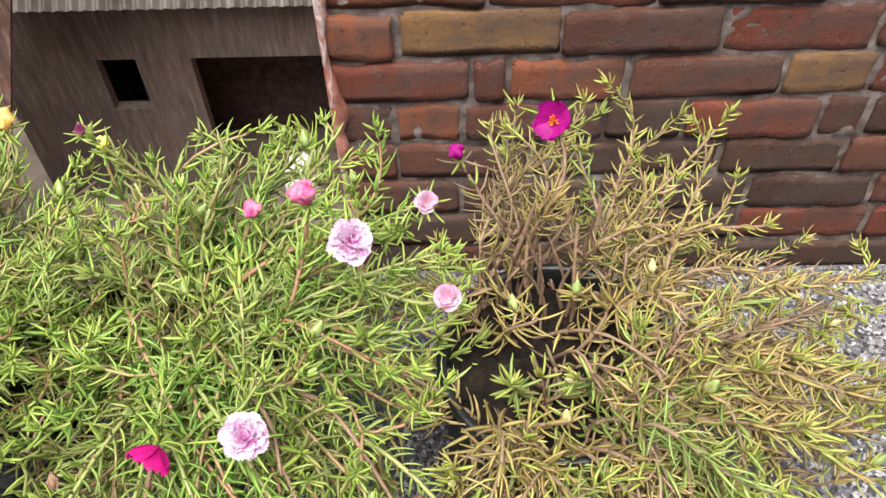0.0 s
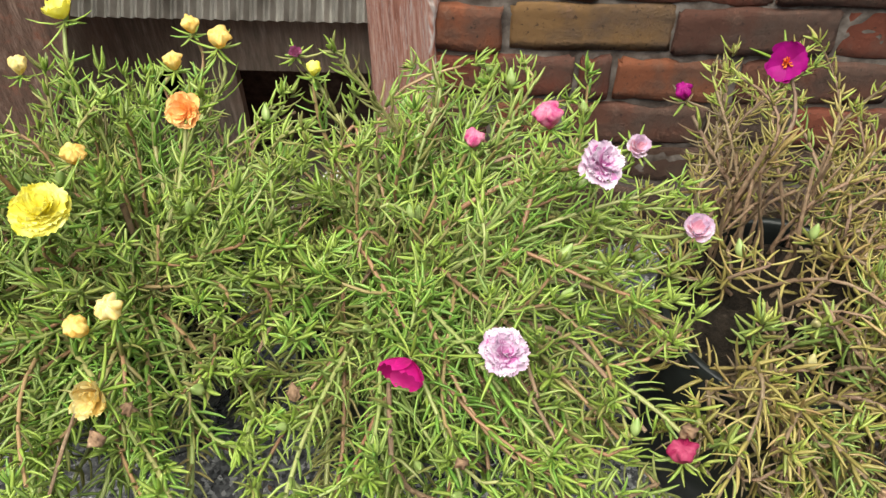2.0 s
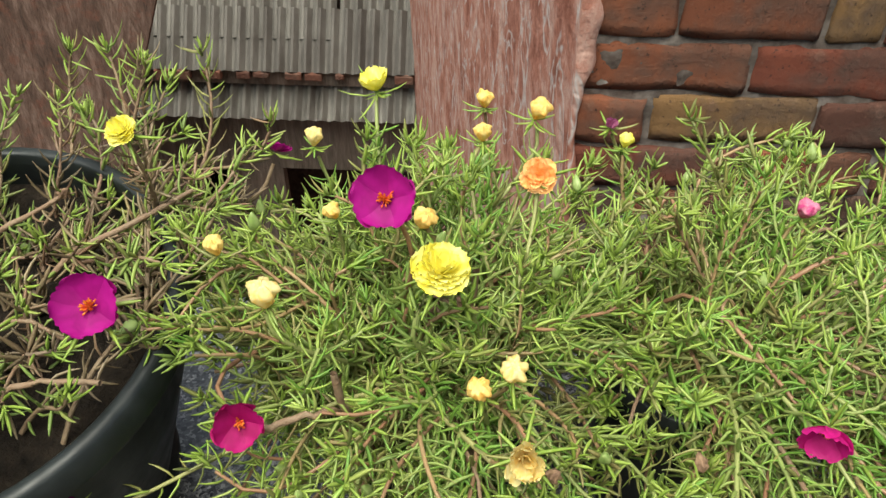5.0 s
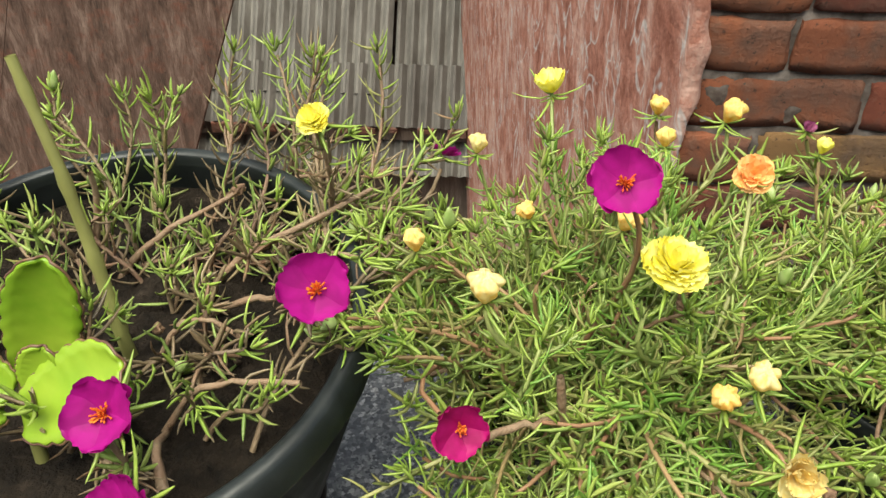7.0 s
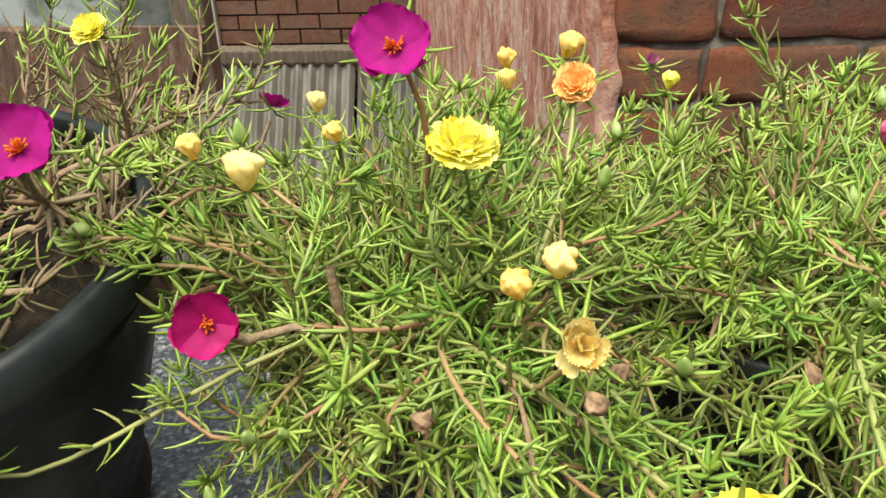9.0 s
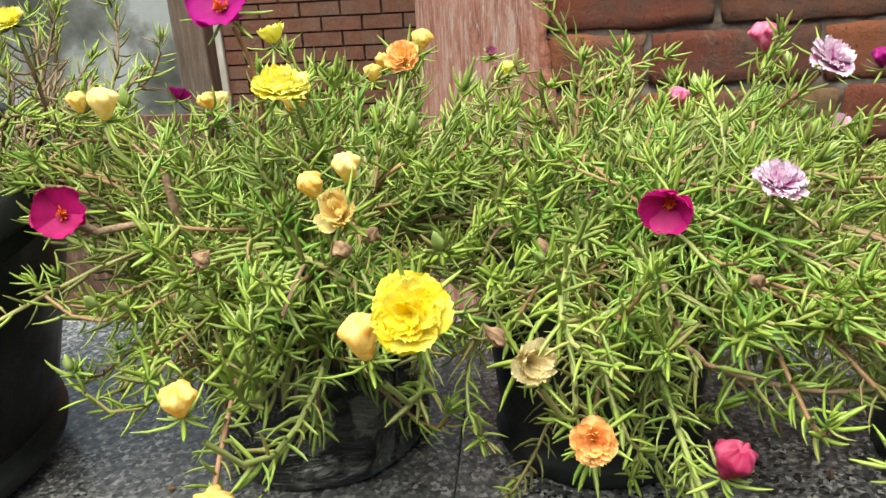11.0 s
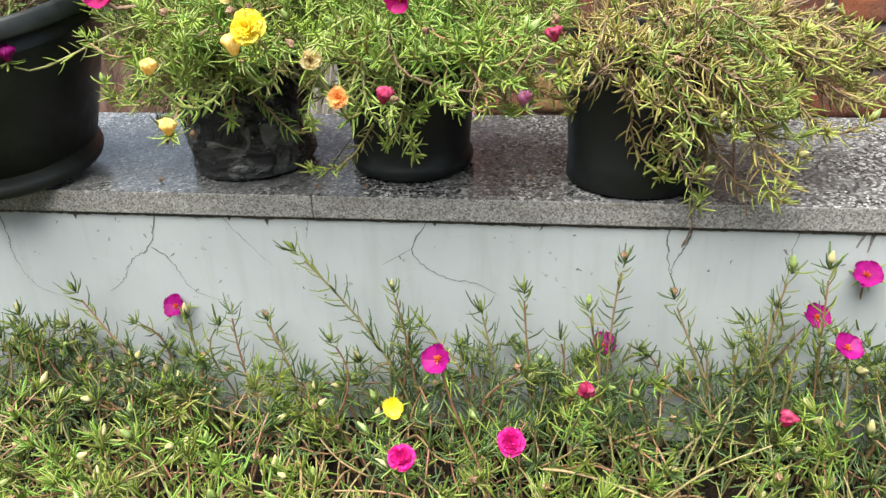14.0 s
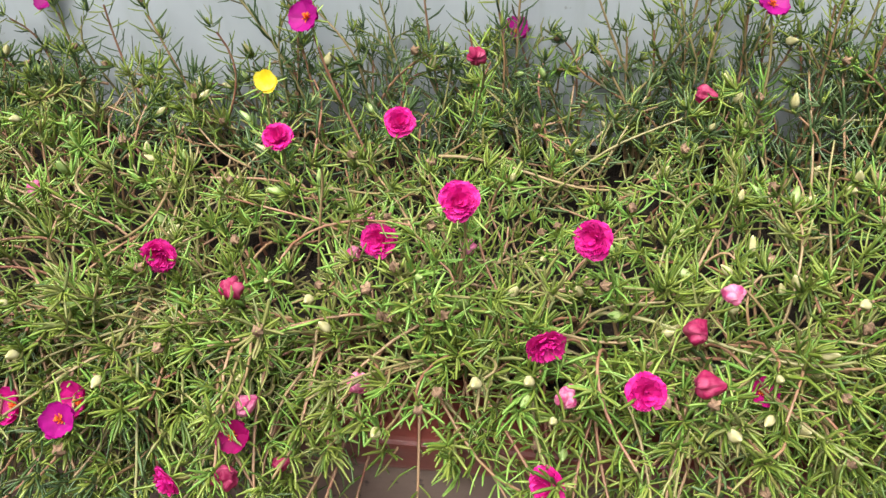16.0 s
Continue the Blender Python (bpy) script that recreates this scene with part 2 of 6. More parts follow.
    # grey patches: some dust, mostly wet sheen painted into the bag's colour
    dust_sheen = m.ramp(m.noise(30, 5, distort=1.2), (0.50, (0,) * 3), (0.60, (0.8,) * 3))
    m.colour(m.mix(dust_sheen, (0.008, 0.009, 0.010), (0.15, 0.155, 0.15))).rough(m.ramp(m.noise(22, 4), (0.4, (0.06,) * 3), (0.7, (0.32,) * 3)))
    m.bump(m.noise(30, 4, distort=1.6, stretch=(1, 1, 2.6)), 1.0, 0.014)
    M["wet_bag"] = m.mat

    def brick(name, lo, hi, soot):
        """Burnt clay: blotches between two tones, lime bloom, soot and pits."""
        m = Nodes(name, 0.85, spec=0.25)
        tint = m.ramp(m.each(), (0.0, lo), (1.0, hi))
        tone = m.mix(m.ramp(m.noise(16, 6, 0.7), (0.36, (0,) * 3), (0.68, (0.8,) * 3)), tint, lo)
        tone = m.mix(m.ramp(m.noise(11, 5, 0.65), (0.46, (0,) * 3), (0.66, (0.6,) * 3)), tone, (0.135, 0.098, 0.078))
        tone = m.mix(m.ramp(m.noise(34, 7, 0.75), (0.56, (0,) * 3), (0.72, (0.55,) * 3)), tone, (0.30, 0.17, 0.12))
        tone = m.mix(m.ramp(m.noise(9, 6, 0.7), (0.50, (0,) * 3), (0.70, (soot,) * 3)), tone, (0.055, 0.042, 0.036))
        tone = m.mix(m.ramp(m.noise(120, 3, 0.6), (0.62, (0,) * 3), (0.70, (0.7,) * 3)), tone, (0.05, 0.03, 0.024))
        m.colour(tone).bump(m.noise(42, 9, 0.8), 1.0, 0.012)
        M[name] = m.mat

    brick("brick", (0.108, 0.048, 0.034), (0.194, 0.080, 0.051), 0.6)
    brick("brick_red", (0.148, 0.046, 0.030), (0.239, 0.071, 0.041), 0.5)
    brick("brick_orange", (0.217, 0.075, 0.039), (0.308, 0.107, 0.052), 0.35)
    brick("brick_tan", (0.217, 0.120, 0.051), (0.285, 0.165, 0.071), 0.35)
    brick("brick_dark", (0.074, 0.043, 0.032), (0.114, 0.063, 0.041), 0.7)
    brick("brick_far", (0.11, 0.050, 0.035), (0.17, 0.074, 0.048), 0.4)
    m = Nodes("mud_mortar", 0.95, spec=0.2)
    m.colour(m.ramp(m.noise(20, 6), (0.35, (0.030, 0.018, 0.014)), (0.7, (0.075, 0.046, 0.036)))).bump(m.noise(30, 6), 0.6, 0.01)
    M["mud_mortar"] = m.mat
    m = Nodes("mortar", 0.95, spec=0.2)
    m.colour(m.ramp(m.noise(30, 6), (0.33, (0.062, 0.045, 0.037)), (0.50, (0.128, 0.106, 0.092)), (0.70, (0.225, 0.195, 0.174)))).bump(m.noise(45, 6), 0.6, 0.008)
    M["mortar"] = m.mat
    m = Nodes("faded_plaster", 0.85, spec=0.2)
    tone = m.ramp(m.noise(9, 8, 0.75, stretch=(1, 1.0, 0.7)), (0.38, (0.20, 0.075, 0.050)), (0.48, (0.33, 0.145, 0.105)), (0.60, (0.44, 0.28, 0.23)))
    tone = m.mix(m.ramp(m.noise(30, 6, 0.7, stretch=(1, 1, 0.4)), (0.52, (0,) * 3), (0.7, (0.55,) * 3)), tone, (0.22, 0.075, 0.05))
    veins = m.ramp(m.noise(6, 3, 0.5, stretch=(1, 1.0, 0.4), distort=2.2), (0.480, (0,) * 3), (0.5, (0.9,) * 3), (0.52, (0,) * 3))
    m.colour(m.mix(veins, tone, (0.44, 0.40, 0.38))).bump(m.noise(30, 7), 0.7, 0.012)
    M["faded_plaster"] = m.mat
    m = Nodes("fence_wood", 0.85, spec=0.2)
    grain = m.ramp(m.noise(4, 9, 0.75, stretch=(3.4, 3.4, 0.8), distort=0.5), (0.36, (0.050, 0.033, 0.025)), (0.5, (0.106, 0.065, 0.050)), (0.66, (0.225, 0.156, 0.125)))
    grain = m.mix(m.ramp(m.noise(11, 7, 0.75), (0.52, (0,) * 3), (0.66, (0.75,) * 3)), grain, (0.163, 0.065, 0.043))
    m.colour(m.mix(m.ramp(m.noise(2.5, 6, 0.7), (0.45, (0,) * 3), (0.7, (0.7,) * 3)), grain, (0.094, 0.056, 0.043))).bump(m.noise(14, 7, stretch=(3, 3, 0.7)), 0.9, 0.025)
    M["fence_wood"] = m.mat
    m = Nodes("sheet", 0.8, spec=0.3)
    tone = m.ramp(m.noise(3.2, 6, stretch=(3, 1, 0.6)), (0.3, (0.056, 0.049, 0.042)), (0.55, (0.131, 0.122, 0.109)), (0.8, (0.237, 0.225, 0.200)))
    m.colour(m.mix(m.ramp(m.each(), (0.3, (0,) * 3), (1.0, (0.55,) * 3)), tone, (0.062, 0.053, 0.049))).bump(m.noise(40, 5), 0.4, 0.01)
    M["sheet"] = m.mat
    m = Nodes("old_timber", 0.85, spec=0.2)
    grain = m.ramp(m.noise(7, 7, 0.7, stretch=(5, 5, 0.6)), (0.3, (0.056, 0.045, 0.037)), (0.55, (0.119, 0.094, 0.077)), (0.8, (0.225, 0.188, 0.163)))
    m.colour(m.mix(m.ramp(m.noise(3, 5), (0.45, (0,) * 3), (0.7, (0.3,) * 3)), grain, (0.163, 0.094, 0.069))).bump(m.noise(20, 6, stretch=(4, 4, 0.5)), 0.7, 0.015)
    M["old_timber"] = m.mat
    m = Nodes("grey_post", 0.8)
    m.colour(m.ramp(m.noise(10, 5, stretch=(2, 2, 0.5)), (0.3, (0.26, 0.24, 0.22)), (0.7, (0.44, 0.42, 0.39))))
    M["grey_post"] = m.mat
    m = Nodes("far_plaster", 0.85)
    m.colour(m.ramp(m.noise(1.6, 6), (0.38, (0.040, 0.044, 0.040)), (0.5, (0.112, 0.120, 0.116)), (0.6, (0.272, 0.296, 0.304)))).bump(m.noise(12, 5), 0.3, 0.02)
    M["far_plaster"] = m.mat
    m = Nodes("dirt", 0.95, spec=0.15)
    m.colour(m.ramp(m.noise(2.5, 7), (0.3, (0.06, 0.048, 0.04)), (0.7, (0.16, 0.13, 0.105)))).bump(m.noise(9, 6), 0.6, 0.03)
    M["dirt"] = m.mat
    m = Nodes("white_sack", 0.7)
    m.colour(m.ramp(m.noise(8, 4), (0.35, (0.5, 0.5, 0.48)), (0.7, (0.68, 0.67, 0.64))))
    M["white_sack"] = m.mat
    m = Nodes("succulent_stem", 0.5)
    m.colour(m.ramp(m.noise(30, 5, stretch=(1, 1, 0.4)), (0.35, (0.180, 0.180, 0.053)), (0.65, (0.270, 0.270, 0.090)), (0.8, (0.300, 0.247, 0.135)))).bump(m.noise(120), 0.2, 0.002)
    M["succulent_stem"] = m.mat
    m = Nodes("paddle_leaf", 0.38)
    col = m.ramp(m.noise(26, 4), (0.3, (0.173, 0.329, 0.016)), (0.7, (0.313, 0.439, 0.039)))
    m.colour(col).thin(0.3, col)
    M["paddle_leaf"] = m.mat
    m = Nodes("leaf_margin", 0.5)
    m.colour(m.ramp(m.noise(80), (0.4, (0.09, 0.04, 0.03)), (0.7, (0.16, 0.09, 0.04))))
    M["leaf_margin"] = m.mat
    return M


M = make_materials()


# ---- mesh helpers ----
def mesh_of(name, verts, faces, mats, smooth=True, index=None):
    me = bpy.data.meshes.new(name)
    me.from_pydata([tuple(v) for v in verts], [], [tuple(f) for f in faces])
    for m in mats if isinstance(mats, (list, tuple)) else [mats]:
        me.materials.append(m)
    if smooth:
        me.polygons.foreach_set("use_smooth", [True] * len(me.polygons))
    if index is not None:
        me.polygons.foreach_set("material_index", index)
    me.update()
    return me


def fast_mesh(name, verts, quads, mats, index=None, smooth=True):
    """A mesh of quads from arrays (a triangle repeats nothing: it is passed as quads with a thin side)."""
    me = bpy.data.meshes.new(name)
    nv, nf = len(verts), len(quads)
    k = quads.shape[1]
    me.vertices.add(nv)
    me.vertices.foreach_set("co", np.ascontiguousarray(verts, dtype=np.float32).ravel())
    me.loops.add(nf * k)
    me.loops.foreach_set("vertex_index", np.ascontiguousarray(quads, dtype=np.int32).ravel())
    me.polygons.add(nf)
    me.polygons.foreach_set("loop_start", np.arange(0, nf * k, k, dtype=np.int32))
    me.polygons.foreach_set("use_smooth", np.full(nf, smooth))
    for m in mats:
        me.materials.append(m)
    if index is not None:
        me.polygons.foreach_set("material_index", np.asarray(index, dtype=np.int32))
    me.update(calc_edges=True)
    me.validate()
    return me


def child(name, me, parent, label="", m=None):
    ob = new(name, me)
    ob.parent = parent
    if m is not None:
        ob.matrix_basis = m
    if label:
        tagged(ob, label)
    return ob


def thing(name, at, label, category, group="", kind=""):
    ob = new(name)
    ob.empty_display_size = 0.02
    ob.location = at
    return tagged(ob, label, category, group, kind)


def from_bm(bm, name, mats, smooth=False):
    me = bpy.data.meshes.new(name)
    bm.to_mesh(me)
    bm.free()
    for m in mats if isinstance(mats, (list, tuple)) else [mats]:
        me.materials.append(m)
    if smooth:
        me.polygons.foreach_set("use_smooth", [True] * len(me.polygons))
    return me


def box_bm(x0, x1, y0, y1, z0, z1, bevel=0.0, seg=2):
    bm = bmesh.new()
    bmesh.ops.create_cube(bm, size=1.0, matrix=Matrix.Translation(((x0 + x1) / 2, (y0 + y1) / 2, (z0 + z1) / 2)) @ Matrix.Diagonal((x1 - x0, y1 - y0, z1 - z0, 1)))
    if bevel:
        bmesh.ops.bevel(bm, geom=bm.edges[:], offset=bevel, segments=seg, affect="EDGES", profile=0.6)
    return bm


def structure(name, me, label, category, at=(0, 0, 0)):
    ob = new(name, me)
    ob.location = at
    return tagged(ob, label, category, kind="structure")


def lathe(profile, n=56, wobble=None):
    """Verts and faces of a turned form from (radius, height) pairs; a radius of 0 closes an end."""
    verts, faces = [], []
    for k, (r, z) in enumerate(profile):
        for i in range(n):
            a = 2 * math.pi * i / n
            rr, zz = (r, z) if wobble is None else wobble(r, z, a)
            verts.append((rr * math.cos(a), rr * math.sin(a), zz))
    for k in range(len(profile) - 1):
        for i in range(n):
            j = (i + 1) % n
            faces.append((k * n + i, k * n + j, (k + 1) * n + j, (k + 1) * n + i))
    return verts, faces


def tube(points, radii, sides=6, closed_tip=True):
    """Rings along a polyline, as numpy verts and quads."""
    p = np.asarray(points, float)
    n = len(p)
    t = np.gradient(p, axis=0)
    t /= np.linalg.norm(t, axis=1, keepdims=True) + 1e-9
    ref = np.where(np.abs(t[:, 2:3]) < 0.9, np.array([[0, 0, 1.0]]), np.array([[1.0, 0, 0]]))
    e1 = np.cross(t, ref)
    e1 /= np.linalg.norm(e1, axis=1, keepdims=True) + 1e-9
    e2 = np.cross(t, e1)
    a = np.arange(sides) * 2 * np.pi / sides
    ring = e1[:, None] * np.cos(a)[None, :, None] + e2[:, None] * np.sin(a)[None, :, None]
    v = (p[:, None] + ring * np.asarray(radii)[:, None, None]).reshape(-1, 3)
    k, i = np.meshgrid(np.arange(n - 1), np.arange(sides), indexing="ij")
    j = (i + 1) % sides
    q = np.stack([k * sides + i, k * sides + j, (k + 1) * sides + j, (k + 1) * sides + i], -1).reshape(-1, 4)
    return v, q


# ---- the parapet: slab, plastered wall, flower bed ----
SEAM = -0.066


def build_parapet():
    for x0, x1 in ((-2.6, SEAM - 0.0003), (SEAM + 0.0003, 2.6)):
        bm = box_bm(x0, x1, 0.0, 0.27, -0.026, 0.0, 0.0014)
        for f in bm.faces:
            f.material_index = 0 if f.normal.z > 0.5 else 1
        structure("coping", from_bm(bm, "coping", [M["granite"], M["granite_edge"]]), "speckled grey granite coping slab, damp, with a rough front edge", "ledge")
    wall = structure("wall_parapet", from_bm(box_bm(-2.6, 2.6, 0.005, 0.255, -1.2, -0.026), "wall_parapet", M["plaster"]), "pale bluish-white plastered low wall with hairline cracks", "wall")
    rng = random.Random(5)

    def crack(points, width):
        pts = []
        for _ in range(2):
            cut = [q for (xa, za), (xb, zb) in zip(points, points[1:]) for q in ((0.75 * xa + 0.25 * xb, 0.75 * za + 0.25 * zb), (0.25 * xa + 0.75 * xb, 0.25 * za + 0.75 * zb))]
            points = [points[0]] + cut[1:-1] + [points[-1]] if len(points) > 2 else points
        for (xa, za), (xb, zb) in zip(points, points[1:]):
            for s in range(3):
                f = s / 3
                pts.append((xa + (xb - xa) * f + rng.uniform(-1, 1) * 0.0012, za + (zb - za) * f + rng.uniform(-1, 1) * 0.0012))
        pts.append(points[-1])
        verts, faces = [], []
        for i, (x, z) in enumerate(pts):
            w = width * (1.0 - 0.75 * i / len(pts)) * rng.uniform(0.5, 1.3)
            a, b = pts[max(i - 1, 0)], pts[min(i + 1, len(pts) - 1)]
            dx, dz = b[0] - a[0], b[1] - a[1]
            d = math.hypot(dx, dz) or 1
            verts += [(x - dz / d * w, 0.0046, z + dx / d * w), (x + dz / d * w, 0.0046, z - dx / d * w)]
        for i in range(len(pts) - 1):
            faces.append((2 * i, 2 * i + 1, 2 * i + 3, 2 * i + 2))
        child("crack", mesh_of("crack", verts, faces, M["crack"], False), wall)

    crack([(-0.25, -0.028), (-0.261, -0.07), (-0.294, -0.089), (-0.304, -0.116), (-0.326, -0.13)], 0.00068)
    crack([(-0.261, -0.07), (-0.239, -0.087), (-0.226, -0.127), (-0.174, -0.14)], 0.00056)
    crack([(0.056, -0.028), (0.035, -0.061), (0.046, -0.081), (0.077, -0.099), (0.106, -0.099), (0.131, -0.116)], 0.00074)
    crack([(-0.44, -0.028), (-0.436, -0.065), (-0.439, -0.082), (-0.424, -0.127), (-0.389, -0.14)], 0.00081)
    crack([(-0.171, -0.03), (-0.147, -0.061), (-0.121, -0.089)], 0.00050)
    crack([(0.43, -0.028), (0.421, -0.061), (0.419, -0.097)], 0.00056)
    crack([(0.325, -0.028), (0.322, -0.049), (0.309, -0.069), (0.309, -0.085)], 0.00099)
    crack([(0.037, -0.061), (0.003, -0.083)], 0.00037)
    crack([(-0.074, -0.028), (-0.078, -0.051)], 0.00056)
    crack([(0.49, -0.027), (0.483, -0.045)], 0.00174)
    crack([(0.64, -0.03), (0.63, -0.08), (0.66, -0.12)], 0.00062)
    crack([(-0.62, -0.03), (-0.60, -0.08), (-0.64, -0.13)], 0.00062)

    crack([(0.303, -0.027), (0.303, -0.055), (0.308, -0.081)], 0.0011)
    crack([(0.497, -0.027), (0.494, -0.050)], 0.0022)
    for _ in range(46):
        x, z = rng.uniform(-0.7, 0.75), -0.03 - 0.12 * rng.random() ** 2
        crack([(x, z), (x + rng.uniform(-0.006, 0.006), z - rng.uniform(0.001, 0.005))], rng.uniform(0.0005, 0.0012))

    # dirt joint under the slab; its dark strip also paints the shadow gap
    verts, faces = [], []
    n = 1100
    for i in range(n + 1):
        x = -1.3 + 2.6 * i / n
        d = 0.0042 + 0.0016 * noise.noise((x * 28, 3.1, 0)) + 0.0012 * noise.noise((x * 150, 1.1, 0)) + (rng.uniform(0.002, 0.008) if rng.random() < 0.02 else 0)
        verts += [(x, 0.0041, -0.0262), (x, 0.0041, -0.0262 - d)]
    for i in range(n):
        faces.append((2 * i, 2 * i + 1, 2 * i + 3, 2 * i + 2))
    child("joint", mesh_of("joint", verts, faces, M["grime"], False), wall, "dark line of dirt and painted shadow gap under the slab")

    # soil of the bed, uneven
    nx, ny = 150, 34
    verts, faces = [], []
    for j in range(ny + 1):
        for i in range(nx + 1):
            x, y = -1.5 + 3.0 * i / nx, -0.345 + 0.36 * j / ny
            verts.append((x, y, -0.298 + 0.012 * noise.noise((x * 9, y * 9, 1.0)) + 0.006 * noise.noise((x * 40, y * 40, 2.0))))
    for j in range(ny):
        for i in range(nx):
            a = j * (nx + 1) + i
            faces.append((a, a + 1, a + nx + 2, a + nx + 1))
    structure("bed_soil", mesh_of("bed_soil", verts, faces, M["soil"]), "dark damp soil of the flower bed", "soil")
    bm = box_bm(-1.5, 1.5, -0.405, -0.338, -0.33, -0.297, 0.006, 3)
    structure("bed_kerb", from_bm(bm, "bed_kerb", M["red_oxide"]), "glossy red-oxide painted kerb round the flower bed", "kerb")
    bm = box_bm(-1.5, 1.5, -0.402, -0.335, -0.80, -0.331, 0.003)
    structure("bed_front", from_bm(bm, "bed_front", M["dirty_cement"]), "brown dirty cement front of the flower bed", "wall")
    bm = box_bm(-4.0, 4.0, -3.4, -0.30, -0.86, -0.80)
    structure("floor", from_bm(bm, "floor", M["dirty_cement"]), "dirty cement terrace floor", "floor")
    # unseen wall added behind the camera to cut low sky light
    for name, x0, x1, y0, y1, z0, z1 in (("wall_back", -4.0, 4.0, -3.6, -3.4, -0.86, 2.6), ):
        structure(name, from_bm(box_bm(x0, x1, y0, y1, z0, z1), name, M["far_plaster"]), "plain grey unseen wall added behind the camera to block sky light", "wall")


# ---- the neighbouring house and yard behind ----
def brick_mesh(l, h, d, rng, mat):
    """A worn brick with rounded, chipped, uneven arrises; its face looks towards -y."""
    fx = (0.0, 0.03, 0.2, 0.4, 0.6, 0.8, 0.97, 1.0) if l > 0.15 else (0.0, 0.06, 0.35, 0.65, 0.94, 1.0)
    fz = (0.0, 0.05, 0.24, 0.76, 0.95, 1.0)
    nx, nz = len(fx) - 1, len(fz) - 1
    verts, faces = [], []
    ph = rng.uniform(0, 90)
    chips = [rng.uniform(0.004, 0.014) if rng.random() < 0.3 else 0.0 for _ in range(2 * nx + 2)]
    for i in range(nx + 1):
        for k in range(nz + 1):
            ex, ez = i in (0, nx), k in (0, nz)
            x = -l / 2 + l * fx[i]
            z = -h / 2 + h * fz[k]
            low = k < 3
            chip = chips[i if low else nx + 1 + i] if k in (0, nz) else 0.0
            z += 0.006 * noise.noise((x * 22, ph, 0 if low else 7)) + (chip if low else -chip)
            x += 0.003 * noise.noise((z * 40, ph, i)) if i > 1 and i < nx - 1 else 0.005 * noise.noise((z * 28, ph, 3 * i))
            y = -d / 2 + 0.0042 * noise.noise((x * 16, z * 20, ph)) + (rng.uniform(0.002, 0.005) if ex or ez else 0) + chip * 0.4
            verts.append((x * (0.965 if ex and ez else 1), y, z * (0.84 if ex and ez else 1)))
    n = len(verts)
    rim = [(i, 0) for i in range(nx + 1)] + [(nx, k) for k in range(1, nz + 1)] + [(i, nz) for i in range(nx - 1, -1, -1)] + [(0, k) for k in range(nz - 1, 0, -1)]
    at = [i * (nz + 1) + k for i, k in rim]
    for q in at:
        verts.append((verts[q][0] * 1.01, d / 2, verts[q][2] * 1.02))
    for i in range(nx):
        for k in range(nz):
            q = i * (nz + 1) + k
            faces.append((q, q + nz + 1, q + nz + 2, q + 1))
    for s in range(len(at)):
        e = (s + 1) % len(at)
        faces.append((at[e], at[s], n + s, n + e))
    me = mesh_of("brick", verts, faces, mat, True)
    for p in me.polygons[nx * nz:]:
        p.use_smooth = False
    return me


